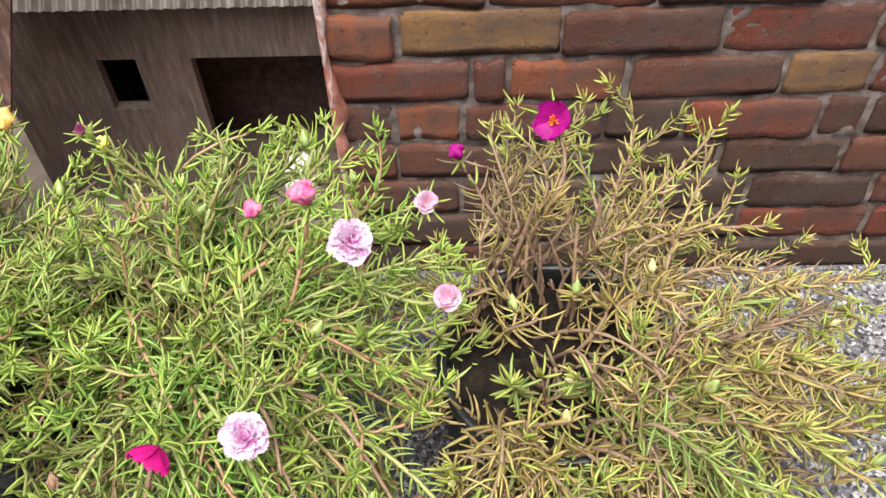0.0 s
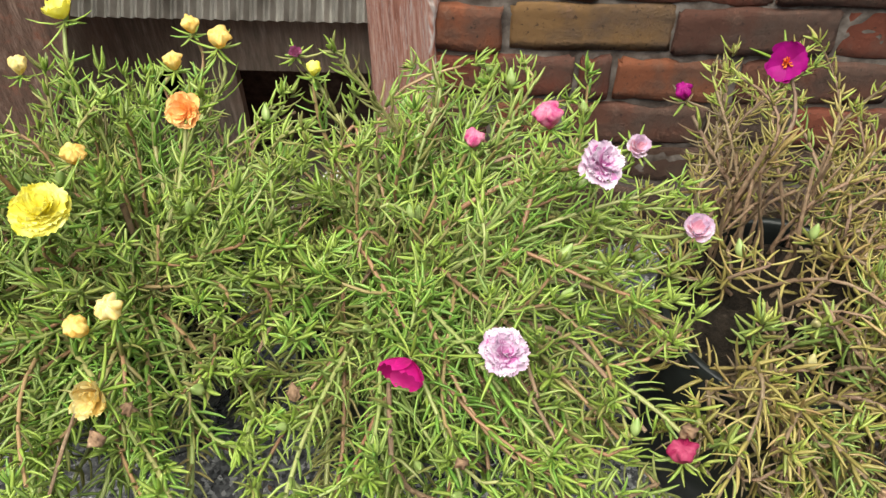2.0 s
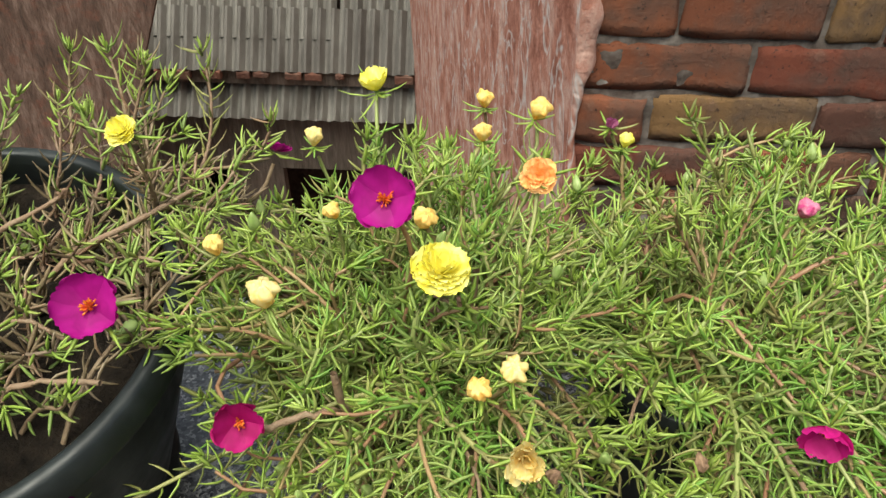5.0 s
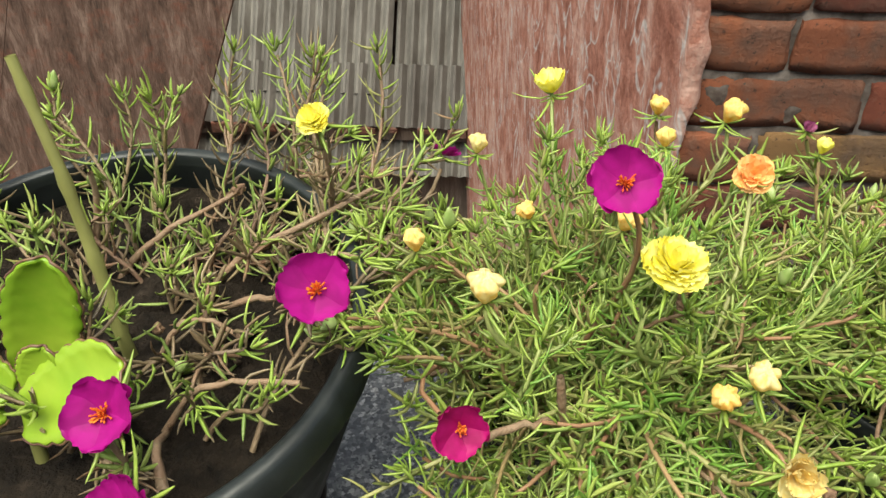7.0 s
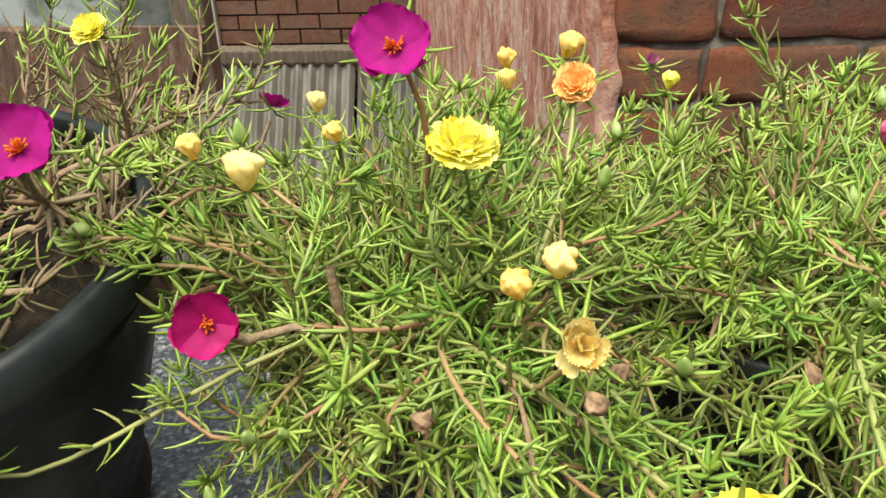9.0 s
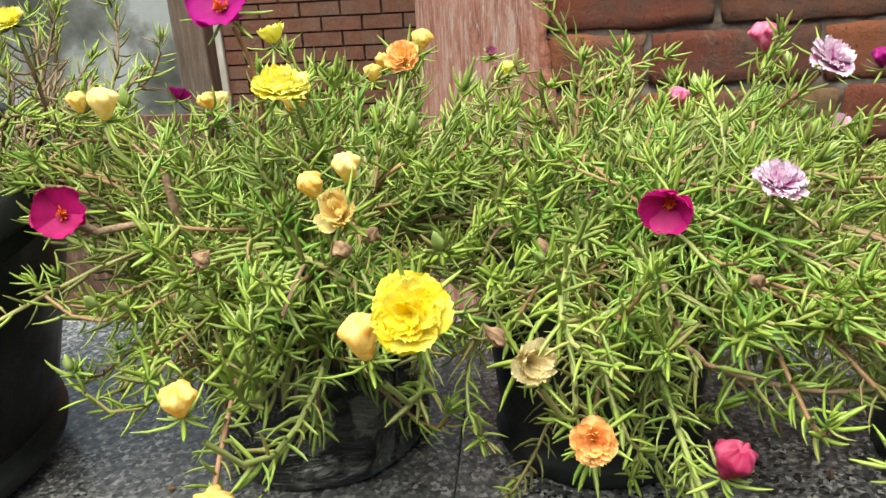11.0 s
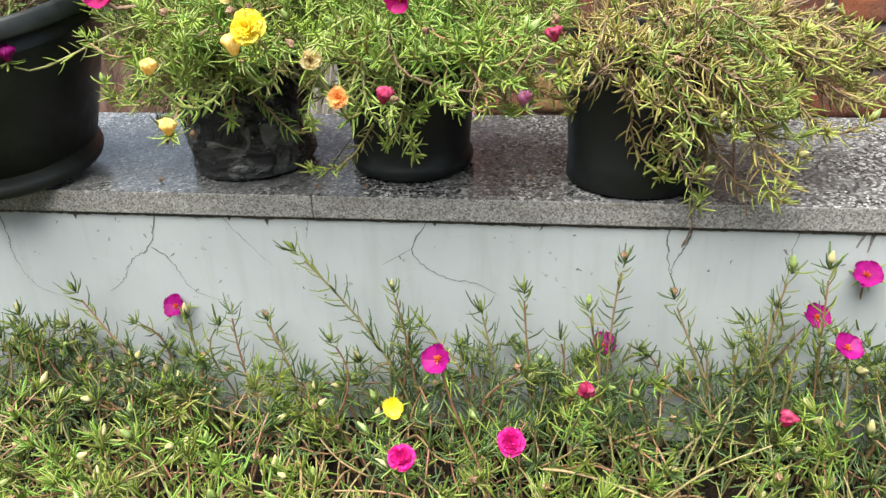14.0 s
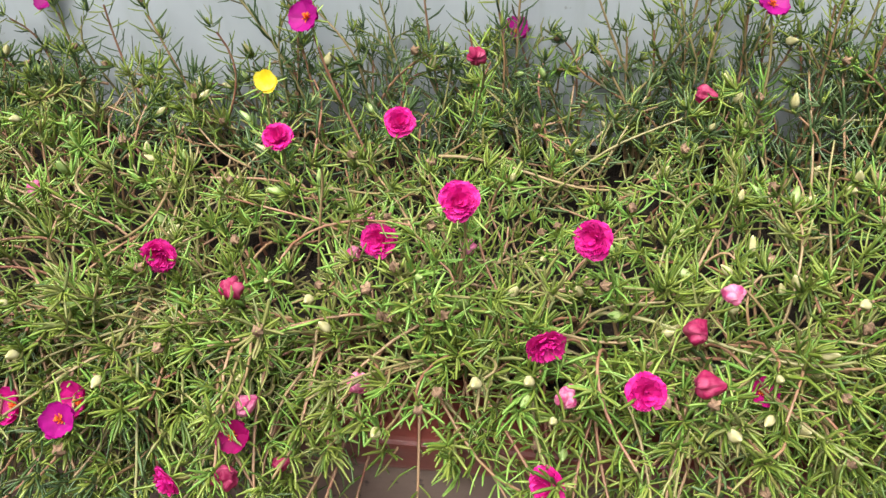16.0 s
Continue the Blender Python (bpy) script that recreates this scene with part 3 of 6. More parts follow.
def build_house():
    rng = random.Random(11)
    course, pitch, z_ref, y_face = 0.0875, 0.243, -0.109, 0.851
    wall = structure("wall_brick", from_bm(box_bm(0.008, 3.0, y_face + 0.016, y_face + 0.23, -3.6, 2.0), "wall_brick", M["mortar"]), "old red brick wall with rough grey cement joints", "wall")
    tones = {"r": M["brick_red"], "o": M["brick_orange"], "b": M["brick"], "t": M["brick_tan"], "d": M["brick_dark"]}
    # the bond near the corner: where each brick ends, and its tone, darker in low courses
    bond = {-4: ((0.245, "r"), (0.49, "b")), -3: ((0.15, "o"), (0.39, "r"), (0.64, "o")), -2: ((0.138, "o"), (0.340, "o"), (0.425, "t"), (0.66, "r")), -1: ((0.252, "o"), (0.502, "r"), (0.75, "b")), 0: ((0.116, "o"), (0.366, "t"), (0.61, "b"), (0.845, "r")), 1: ((0.228, "r"), (0.286, "r"), (0.475, "o"), (0.722, "b"), (0.862, "t")), 2: ((0.100, "b"), (0.214, "o"), (0.45, "b"), (0.582, "d"), (0.806, "r"), (0.885, "b")), 3: ((0.098, "r"), (0.33, "b"), (0.657, "d"), (0.872, "d")), 4: ((0.21, "b"), (0.46, "d"), (0.728, "d"), (0.95, "d"))}
    full = {k: [brick_mesh(pitch, course, 0.09, rng, tones[k]) for _ in range(7)] for k in tones}
    half = {k: [brick_mesh(pitch / 2, course, 0.09, rng, tones[k]) for _ in range(3)] for k in tones}
    verts_far, faces_far = [], []
    for row in range(-20, 14):
        z = z_ref - course * (row + 0.5)
        x = 0.0
        near = -6 <= row <= 8
        known = list(bond.get(row, ()))
        while x < (1.75 if near else 2.9):
            if known:
                end, tone = known.pop(0)
            else:
                end = x + (pitch / 2 if (x == 0.0 and row % 2 == 0) or rng.random() < 0.06 else pitch)
                # courses below row 1 draw from darker tones
                tone = rng.choice("drbbdr" if row > 1 else "orrbbt")
            w = end - x
            if near and x < 1.5:
                small = w < 0.17
                me = rng.choice((half if small else full)[tone])
                gap, bed = 0.008 + rng.uniform(-0.003, 0.005), 0.007 + rng.uniform(-0.003, 0.004)
                m = Matrix.Translation((x + w / 2 + rng.uniform(-0.002, 0.002), y_face + 0.045 + rng.uniform(-0.003, 0.006), z + rng.uniform(-0.002, 0.002)))
                m = m @ Euler((rng.uniform(-0.015, 0.015), rng.uniform(-0.016, 0.016), rng.uniform(-0.02, 0.02))).to_matrix().to_4x4()
                child("brick", me, wall, m=m @ Matrix.Diagonal(((w - gap) / (pitch / 2 if small else pitch), 1, (course - bed) / course, 1)))
            else:
                b = len(verts_far)
                for sx in (x + 0.007, end - 0.007):
                    for sy in (y_face + 0.002, y_face + 0.03):
                        for sz in (z - course / 2 + 0.006, z + course / 2 - 0.006):
                            verts_far.append((sx, sy, sz))
                faces_far += [tuple(b + i for i in f) for f in ((0, 4, 5, 1), (1, 5, 7, 3), (0, 1, 3, 2), (4, 6, 7, 5), (0, 2, 6, 4))]
            x = end
    ob = child("bricks", mesh_of("bricks", verts_far, faces_far, M["brick"], False), wall, "far courses of red brick")
    tagged(ob, kind="stuff")

    # rough mortar, squeezed out unevenly between and over the bricks
    nx, nz = 230, 170
    verts, faces = [], []
    for i in range(nx + 1):
        for k in range(nz + 1):
            x, z = 0.004 + 1.55 * i / nx, -0.86 + 1.36 * k / nz
            d = 0.0084 + 0.0030 * noise.noise((x * 11, z * 13, 2.0)) + 0.0042 * noise.noise((x * 48, z * 48, 5.0))
            verts.append((x, y_face + min(max(d, 0.0032), 0.0130), z))
    for i in range(nx):
        for k in range(nz):
            q = i * (nz + 1) + k
            faces.append((q, q + nz + 1, q + nz + 2, q + 1))
    child("mortar", mesh_of("mortar", verts, faces, M["mortar"]), wall, "uneven grey cement joints")

    # plaster lapping round the corner on to the brick
    verts, faces, n = [], [], 160
    for i in range(n + 1):
        z = -0.9 + 1.5 * i / n
        w = max(0.004, 0.016 + 0.022 * noise.noise((z * 6, 1.7, 0)) + 0.010 * noise.noise((z * 25, 5.2, 0)))
        y = y_face - 0.004 + 0.003 * noise.noise((z * 14, 8.0, 0))
        verts += [(-0.004, y + 0.02, z), (-0.003, y - 0.001, z), (0.4 * w, y - 0.003, z), (0.8 * w, y - 0.001, z), (w, y + 0.012, z)]
    for i in range(n):
        for k in range(4):
            faces.append((5 * i + k, 5 * i + k + 1, 5 * i + k + 6, 5 * i + k + 5))
    child("plaster_lap", mesh_of("plaster_lap", verts, faces, M["faded_plaster"]), wall, "rough plaster lapping round the corner")

    # the side of the house, running back
    a, b = Vector((0.0, y_face, 0)), Vector((-0.64, 4.25, 0))
    side = (b - a).normalized()
    out = Vector((side.y, -side.x, 0))
    nx, nz = 60, 60
    verts, faces = [], []
    for i in range(nx + 1):
        for k in range(nz + 1):
            s, z = (b - a).length * (i / nx) ** 1.6, -3.6 + 5.6 * k / nz
            p = a + side * s - out * (0.012 * noise.noise((s * 2.2, z * 1.5, 0.3)) + 0.004 * noise.noise((s * 9, z * 6, 1.3)))
            verts.append((p.x, p.y, z))
    nv = len(verts)
    for v in list(verts):
        verts.append((v[0] + 0.22, v[1], v[2]))
    for i in range(nx):
        for k in range(nz):
            q = i * (nz + 1) + k
            faces.append((q, q + nz + 1, q + nz + 2, q + 1))
    for k in range(nz):
        q = nx * (nz + 1) + k
        faces.append((q, q + nv, q + nv + 1, q + 1))
    structure("wall_side", mesh_of("wall_side", verts, faces, M["faded_plaster"]), "weathered reddish plaster on the side of the brick house, cracked and streaked", "wall")

    structure("ground", mesh_of("ground", [(-400, -400, -3.6), (400, -400, -3.6), (400, 400, -3.6), (-400, 400, -3.6)], [(0, 1, 2, 3)], M["dirt"]), "bare brown earth of the yard below", "ground")


def corrugated(x0, x1, y0, z0, y1, z1, pitch=0.075, depth=0.018, thick=0.006):
    n = int((x1 - x0) / pitch * 6)
    verts, faces = [], []
    d = Vector((0, y1 - y0, z1 - z0)).normalized()
    nrm = Vector((0, -d.z, d.y))
    for i in range(n + 1):
        x = x0 + (x1 - x0) * i / n
        w = depth * math.sin(2 * math.pi * i / 6)
        for (y, z) in ((y0, z0), (y1, z1)):
            for s in (0, -thick):
                p = Vector((x, y, z)) + nrm * (w + s)
                verts.append(tuple(p))
    for i in range(n):
        b = 4 * i
        faces += [(b, b + 4, b + 6, b + 2), (b + 1, b + 3, b + 7, b + 5), (b, b + 1, b + 5, b + 4), (b + 2, b + 6, b + 7, b + 3)]
    return mesh_of("sheet", verts, faces, M["sheet"], False)


def build_yard():
    shed = thing("shed", (-1.3, 3.9, -3.6), "low timber shed roofed with weathered grey corrugated sheets", "shed")
    inv = Matrix.Translation((1.3, -3.9, 3.6))

    def put(name, me, label=""):
        return child(name, me, shed, label, inv)

    put("roof_sheet", corrugated(-2.35, -1.02, 3.98, -1.60, 4.42, -1.02), "pale grey corrugated sheet")
    put("roof_sheet", corrugated(-1.00, -0.3, 3.99, -1.62, 4.42, -1.02), "dark grey corrugated sheet")
    put("roof_sheet", corrugated(-2.4, -0.3, 3.86, -1.74, 4.08, -1.46), "dark grey corrugated sheet under the upper ones")
    put("roof_sheet", corrugated(-2.4, -0.3, 3.80, -2.01, 3.97, -1.83), "lowest corrugated strip with a wavy edge")
    put("fascia", from_bm(box_bm(-2.4, -0.3, 3.90, 3.98, -1.84, -1.72), "fascia", M["old_timber"]), "dark rotten timber under the sheets")
    rng = random.Random(3)
    for i in range(12):
        x = -2.2 + 0.15 * i + rng.uniform(-0.04, 0.04)
        w = rng.uniform(0.05, 0.11)
        bm = box_bm(x, x + w, 3.85, 3.89, -1.79 + rng.uniform(-0.02, 0.02), -1.745, 0.006)
        put("tile", from_bm(bm, "tile", M["brick"]))
    # front with two openings
    for x0, x1, z0, z1 in ((-2.6, -0.3, -2.46, -2.02), (-2.6, -2.0, -3.6, -2.46), (-1.76, -1.42, -3.6, -2.46), (-2.0, -1.76, -3.6, -2.84)):
        put("board", from_bm(box_bm(x0, x1, 3.96, 4.04, z0, z1, 0.004), "board", M["old_timber"]))
    # added strip that stands in for the shadowed gap above the roof sheets
    put("beam", from_bm(box_bm(-2.4, -0.3, 4.40, 4.52, -1.01, -0.93, 0.01), "beam", M["old_timber"]), "dark strip added for the shadow gap above the sheets")
    # unseen lid added over the shed's inside so its openings stay dark
    put("ceiling", from_bm(box_bm(-2.6, -0.3, 4.04, 5.06, -1.98, -1.92), "ceiling", M["old_timber"]))
    put("side", from_bm(box_bm(-0.42, -0.3, 4.1, 5.06, -3.6, -1.98), "side", M["old_timber"]))
    put("back", from_bm(box_bm(-2.6, -0.3, 5.0, 5.06, -3.6, -1.3), "back", M["old_timber"]))
    put("side", from_bm(box_bm(-2.66, -2.6, 3.96, 5.06, -3.6, -1.3), "side", M["old_timber"]))

    sack = lathe([(0.0, 0.0), (0.10, 0.0), (0.14, 0.06), (0.14, 0.26), (0.09, 0.38), (0.03, 0.42), (0.0, 0.42)], 20, lambda r, z, a: (r * (1 + 0.12 * noise.noise((math.cos(a) * 2, math.sin(a) * 2, z * 6))), z))
    ob = new("sack", mesh_of("sack", *sack, M["white_sack"]))
    ob.location = (-0.86, 3.86, -3.6)
    tagged(ob, "white plastic sack standing in the dark doorway", "sack")

    # far brick wall above the shed roof
    wall = structure("wall_far", from_bm(box_bm(-1.85, 0.2, 4.62, 4.85, -3.6, 1.8), "wall_far", M["mud_mortar"]), "dark red brick wall behind the shed", "wall")
    verts, faces, rng = [], [], random.Random(8)
    for row in range(34):
        z = -1.3 + 0.0875 * row
        x = -1.85 - (0.12 if row % 2 else 0)
        while x < 0.2:
            b = len(verts)
            dy = rng.uniform(-0.004, 0.004)
            x0, x1 = max(x + 0.006, -1.85), x + 0.235
            for sx in (x0, x1):
                for sy in (4.605 + dy, 4.625):
                    for sz in (z + 0.006, z + 0.081):
                        verts.append((sx, sy, sz))
            faces += [tuple(b + i for i in f) for f in ((0, 4, 5, 1), (1, 5, 7, 3), (0, 1, 3, 2), (4, 6, 7, 5), (0, 2, 6, 4))]
            x += 0.243
    tagged(child("bricks", mesh_of("bricks", verts, faces, M["brick_far"], False), wall), kind="stuff")

    # leaning boards on the other side of the yard
    fence = thing("board_fence", (-2.2, 3.05, -3.6), "leaning fence of wide weathered brown boards", "fence")
    rng = random.Random(21)
    for i in range(5):
        x = -1.36 - 0.50 * i
        lean = -0.46 * 2.6
        verts = []
        dy = rng.uniform(-0.012, 0.012)
        for y in (3.05 + dy, 3.08 + dy):
            for (xx, z) in ((x, -0.45), (x - 0.497, -0.45 + rng.uniform(-0.02, 0.02)), (x - 0.497 + lean, -3.3), (x + lean, -3.3)):
                verts.append((xx + 2.2, y - 3.05, z + 3.6))
        child("board", mesh_of("board", verts, [(0, 1, 2, 3), (7, 6, 5, 4), (0, 4, 5, 1), (1, 5, 6, 2), (2, 6, 7, 3), (3, 7, 4, 0)], M["fence_wood"], False), fence)
    bm = box_bm(0.69, 0.83, 0.04, 0.16, 2.85, 4.6, 0.012)
    child("post", from_bm(bm, "post", M["old_timber"]), fence, "dark upright timber post")
    structure("pillar", from_bm(box_bm(-1.97, -1.852, 4.58, 4.85, -3.6, 1.8, 0.008), "pillar", M["grey_post"]), "pale grey plastered pillar at the end of the brick wall", "pillar")
    structure("wall_yard", from_bm(box_bm(-9.0, -1.2, 5.4, 5.6, -3.6, 1.2), "wall_yard", M["far_plaster"]), "pale grey plastered wall far across the yard", "wall")


# ---- pots ----
def build_pot(name, at, r_base, r_top, h, label, rim=0.006, rim_h=0.014, fill=0.02, body_mat="black_plastic", foot=True, lean=0.0):
    pot = thing(name, at, label, "plant pot")
    pot.rotation_euler = (lean, 0, 0)
    prof = [(0.0, 0.0), (r_base - 0.004, 0.0), (r_base + 0.002, 0.003)]
    if foot:
        prof += [(r_base + 0.0045, 0.010), (r_base + 0.0035, 0.016), (r_base, 0.019)]
    prof += [(r_base + (r_top - r_base) * f, 0.019 + (h - 0.019 - rim_h) * f) for f in (0.1, 0.35, 0.65, 1.0)]
    prof += [(r_top - 0.004, h - rim_h), (r_top - 0.004, h - 0.003), (r_top - 0.006, h - fill - 0.03), (r_base, 0.02), (0.0, 0.02)]
    child("body", mesh_of("body", *lathe(prof), M[body_mat]), pot)
    rp = [(r_top - 0.001, h - rim_h), (r_top + rim * 0.85, h - rim_h), (r_top + rim * 0.98, h - rim_h + 0.0008), (r_top + rim, h - rim_h + 0.0025), (r_top + rim * 0.80, h - rim_h * 0.45), (r_top + rim * 0.50, h - 0.0025), (r_top + rim * 0.30, h - 0.0006), (r_top, h), (r_top - 0.0035, h - 0.0004), (r_top - 0.0048, h - 0.0018), (r_top - 0.005, h - 0.006)] + [(r_top - 0.0052 - 0.0006 * (i % 2), h - 0.007 - 0.002 * i) for i in range(max(2, int(fill / 0.002)))]
    child("rim", mesh_of("rim", *lathe(rp, 72), M["pot_rim"]), pot, "rounded black plastic rim")

    def lumpy(r, z, a):
        c, s = r * math.cos(a), r * math.sin(a)
        return r, z + (0.008 * noise.noise((c * 40, s * 40, at[0] * 9)) + 0.004 * noise.noise((c * 130, s * 130, 4.0))) * (1 if r < r_top - 0.008 else 0)

    sp = [(r_top - 0.006 - (r_top - 0.006) * i / 30, h - fill) for i in range(31)]
    child("soil", mesh_of("soil", *lathe(sp, 72, lumpy), M["soil"]), pot, "dark crumbly soil")
    return pot


def build_bag(at, r, h):
    bag = thing("grow_bag", at, "wet crumpled black plastic grow bag used as a pot", "plant pot")

    def crumple(rr, z, a):
        k = min(1.0, z / 0.02) if rr > 0.01 else 0
        v = noise.noise((math.cos(a) * 2.3, math.sin(a) * 2.3, z * 26)) * 0.008 + noise.noise((math.cos(a) * 5, math.sin(a) * 5, z * 70)) * 0.0028
        return rr + v * k, z + (0.004 * noise.noise((a * 2, 4, 1)) if z > h - 0.01 else 0)

    prof = [(0.0, 0.0), (r * 0.93, 0.0), (r * 1.0, 0.004), (r * 1.05, 0.012), (r * 1.02, 0.020)]
    prof += [(r * (1.0 + 0.10 * f), 0.02 + (h - 0.02) * f) for f in [i / 22 for i in range(1, 23)]]
    prof += [(r * 1.07, h), (r * 1.04, h - 0.02), (r * 0.9, h - 0.03), (0.0, h - 0.03)]
    child("bag", mesh_of("bag", *lathe(prof, 96, crumple), M["wet_bag"]), bag, "shiny creased black plastic")
    sp = [(r * 1.02 - r * 1.02 * i / 10, h - 0.015) for i in range(11)]
    child("soil", mesh_of("soil", *lathe(sp, 36), M["soil"]), bag, "dark soil")
    return bag


# ---- moss rose foliage ----
class Foliage:
    """Collects stems and needle leaves of one plant and makes two meshes of them."""

    def __init__(self, seed, leaf_size=0.86, spacing=0.78):
        self.rng = np.random.default_rng(seed)
        self.leaf_size, self.spacing = leaf_size, spacing
        self.leaf, self.tv, self.tq, self.tn = [], [], [], 0

    def tube(self, pts, r0, r1, sides=5):
        v, q = tube(pts, np.linspace(r0, r1, len(pts)), sides)
        self.tv.append(v)
        self.tq.append(q + self.tn)
        self.tn += len(v)

    def leaves(self, base, way, up, length, width, mat):
        self.leaf.append(np.column_stack([base, way, up, length, width, mat]))

    def stem(self, root, tip, end, start=0.35, step=0.0038, size=0.0215, wide=0.0027, r=0.0012, lift=0.5, rosette=4, young=0.80, wander=0.02, bare=0.0, spread=(45, 96), stop=1.0, odd=0.3, fresh=0.3, heart=4, tone=None):
        g = self.rng
        root, tip, end = np.array(root, float), np.array(tip, float), np.array(end, float)
        size, wide, step = size * self.leaf_size, wide * 0.93, step * self.spacing
        end /= np.linalg.norm(end) + 1e-9
        d = np.linalg.norm(tip - root)
        p1 = root + np.array([(tip - root)[0] * 0.25, (tip - root)[1] * 0.25, d * lift]) + g.normal(0, wander, 3) * 0.6
        p2 = tip - end * d * 0.38 + g.normal(0, wander, 3)
        s = np.linspace(0, 1, 22)[:, None]
        pts = (1 - s) ** 3 * root + 3 * (1 - s) ** 2 * s * p1 + 3 * (1 - s) * s**2 * p2 + s**3 * tip
        self.tube(pts[::2] if len(pts) > 16 else pts, r * 1.3, r * 0.85)
        seg = np.linalg.norm(np.diff(pts, axis=0), axis=1)
        arc = np.r_[0, np.cumsum(seg)]
        total = arc[-1]
        n = max(int(total * (1 - start) / step), 3)
        at = total * (start + (stop - start) * np.clip((np.arange(n) + g.normal(0.5, 0.3, n)) / n, 0, 1))
        keep = g.random(n) > bare
        at = at[keep]
        n = len(at)
        base = np.column_stack([np.interp(at, arc, pts[:, k]) for k in range(3)])
        tang = np.column_stack([np.interp(at, arc, np.gradient(pts[:, k], arc + np.arange(22) * 1e-9)) for k in range(3)])
        u = at / total
        ang = np.radians(79 - 16 * u**3 + g.normal(0, 11, n))
        size_k = size * (1.06 - 0.35 * u**4) * g.uniform(0.75, 1.12, n)
        pick = g.random()
        old = 2.0 if pick < odd else 3.0 if pick < odd + fresh else 0.0
        if tone is not None:
            old = tone
        size, wide = size * g.uniform(0.78, 1.12), wide * g.uniform(0.85, 1.1)
        mat = np.where(u > young + g.normal(0, 0.08, n), 1.0, old)
        # rosette at the tip
        m = max(0, rosette + int(g.integers(0, 3)))
        base = np.vstack([base, np.repeat(pts[-1:], m, 0) - tang[-1] * g.uniform(0, 0.004, (m, 1)) if n else np.repeat(pts[-1:], m, 0)])
        tang = np.vstack([tang, np.repeat(end[None], m, 0)])
        ang = np.r_[ang, np.radians(g.uniform(*spread, m))]
        size_k = np.r_[size_k, size * g.uniform(0.55, 0.95, m)]
        mat = np.r_[mat, np.where(g.random(m) < (0.35 if tone is None else 0.1), 1.0, old)]
        # the small upright heart of the shoot
        h = heart
        base = np.vstack([base, np.repeat(pts[-1:], h, 0)])
        tang = np.vstack([tang, np.repeat(end[None], h, 0)])
        ang = np.r_[ang, np.radians(g.uniform(8, 40, h))]
        size_k = np.r_[size_k, size * g.uniform(0.25, 0.5, h)]
        mat = np.r_[mat, np.ones(h)]
        m += h
        n += m
        tang /= np.linalg.norm(tang, axis=1, keepdims=True) + 1e-9
        ref = np.where(np.abs(tang[:, 2:3]) < 0.9, np.array([[0, 0, 1.0]]), np.array([[1.0, 0, 0]]))
        e1 = np.cross(tang, ref)
        e1 /= np.linalg.norm(e1, axis=1, keepdims=True) + 1e-9
        e2 = np.cross(tang, e1)
        phi = np.arange(n) * 2.399963 + g.normal(0, 0.35, n)
        rad = e1 * np.cos(phi)[:, None] + e2 * np.sin(phi)[:, None]
        way = tang * np.cos(ang)[:, None] + rad * np.sin(ang)[:, None]
        way[:, 2] += 0.06
        way /= np.linalg.norm(way, axis=1, keepdims=True)
        up = tang - way * (tang * way).sum(1, keepdims=True)
        up /= np.linalg.norm(up, axis=1, keepdims=True) + 1e-9
        self.leaves(base, way, up, size_k, wide * g.uniform(0.8, 1.2, n) * (0.7 + 0.3 * size_k / size), mat)
        return pts

    def dress(self, pts, step=0.005, size=0.02, wide=0.0026, mat=0.0):
        """Leaves set along a branch."""
        g = self.rng
        arc = np.r_[0, np.cumsum(np.linalg.norm(np.diff(pts, axis=0), axis=1))]
        n = int(arc[-1] / step)
        at = arc[-1] * (np.arange(n) + g.uniform(0, 1, n)) / n
        base = np.column_stack([np.interp(at, arc, pts[:, k]) for k in range(3)])
        ahead = np.column_stack([np.interp(np.minimum(at + 0.004, arc[-1] + 0.004), np.r_[arc, arc[-1] + 0.004], np.r_[pts[:, k], 2 * pts[-1, k] - pts[-2, k]]) for k in range(3)])
        tang = ahead - base + 1e-6
        tang /= np.linalg.norm(tang, axis=1, keepdims=True)
        way = g.normal(0, 1, (n, 3)) + np.array([0, -0.2, 0.35])
        way -= tang * (way * tang).sum(1, keepdims=True) * 0.8
        way /= np.linalg.norm(way, axis=1, keepdims=True)
        up = tang - way * (tang * way).sum(1, keepdims=True)
        up /= np.linalg.norm(up, axis=1, keepdims=True) + 1e-9
        self.leaves(base, way, up, size * g.uniform(0.6, 1.1, n), np.full(n, wide), np.where(g.random(n) < 0.3, 2.0, mat))

    def stem_mesh(self, mat):
        return fast_mesh("stems", np.vstack(self.tv), np.vstack(self.tq), [mat])

    def leaf_mesh(self, mats, rings=((0.05, 0.55), (0.36, 0.98), (0.74, 0.80), (0.95, 0.34))):
        a = np.vstack(self.leaf)
        base, way, up, length, width, mat = a[:, 0:3], a[:, 3:6], a[:, 6:9], a[:, 9], a[:, 10], a[:, 11].astype(int)
        side = np.cross(way, up)
        n = len(a)
        bend = self.rng.normal(0.48, 0.24, n)
        k = 2 + len(rings)
        cols = []
        per = 4 * len(rings) + 2

        def mid(s):
            return base + way * (length * s)[:, None] + up * (length * bend * s * s)[:, None]

        verts = np.zeros((n, per, 3))
        verts[:, 0] = mid(0.0)
        for ri, (s, w) in enumerate(rings):
            c = mid(s)
            hw, ht = (width * w * 0.5)[:, None], (width * w * 0.36)[:, None]
            verts[:, 1 + 4 * ri] = c + side * hw
            verts[:, 2 + 4 * ri] = c + up * ht
            verts[:, 3 + 4 * ri] = c - side * hw
            verts[:, 4 + 4 * ri] = c - up * ht
        verts[:, per - 1] = mid(1.0)
        tris = []
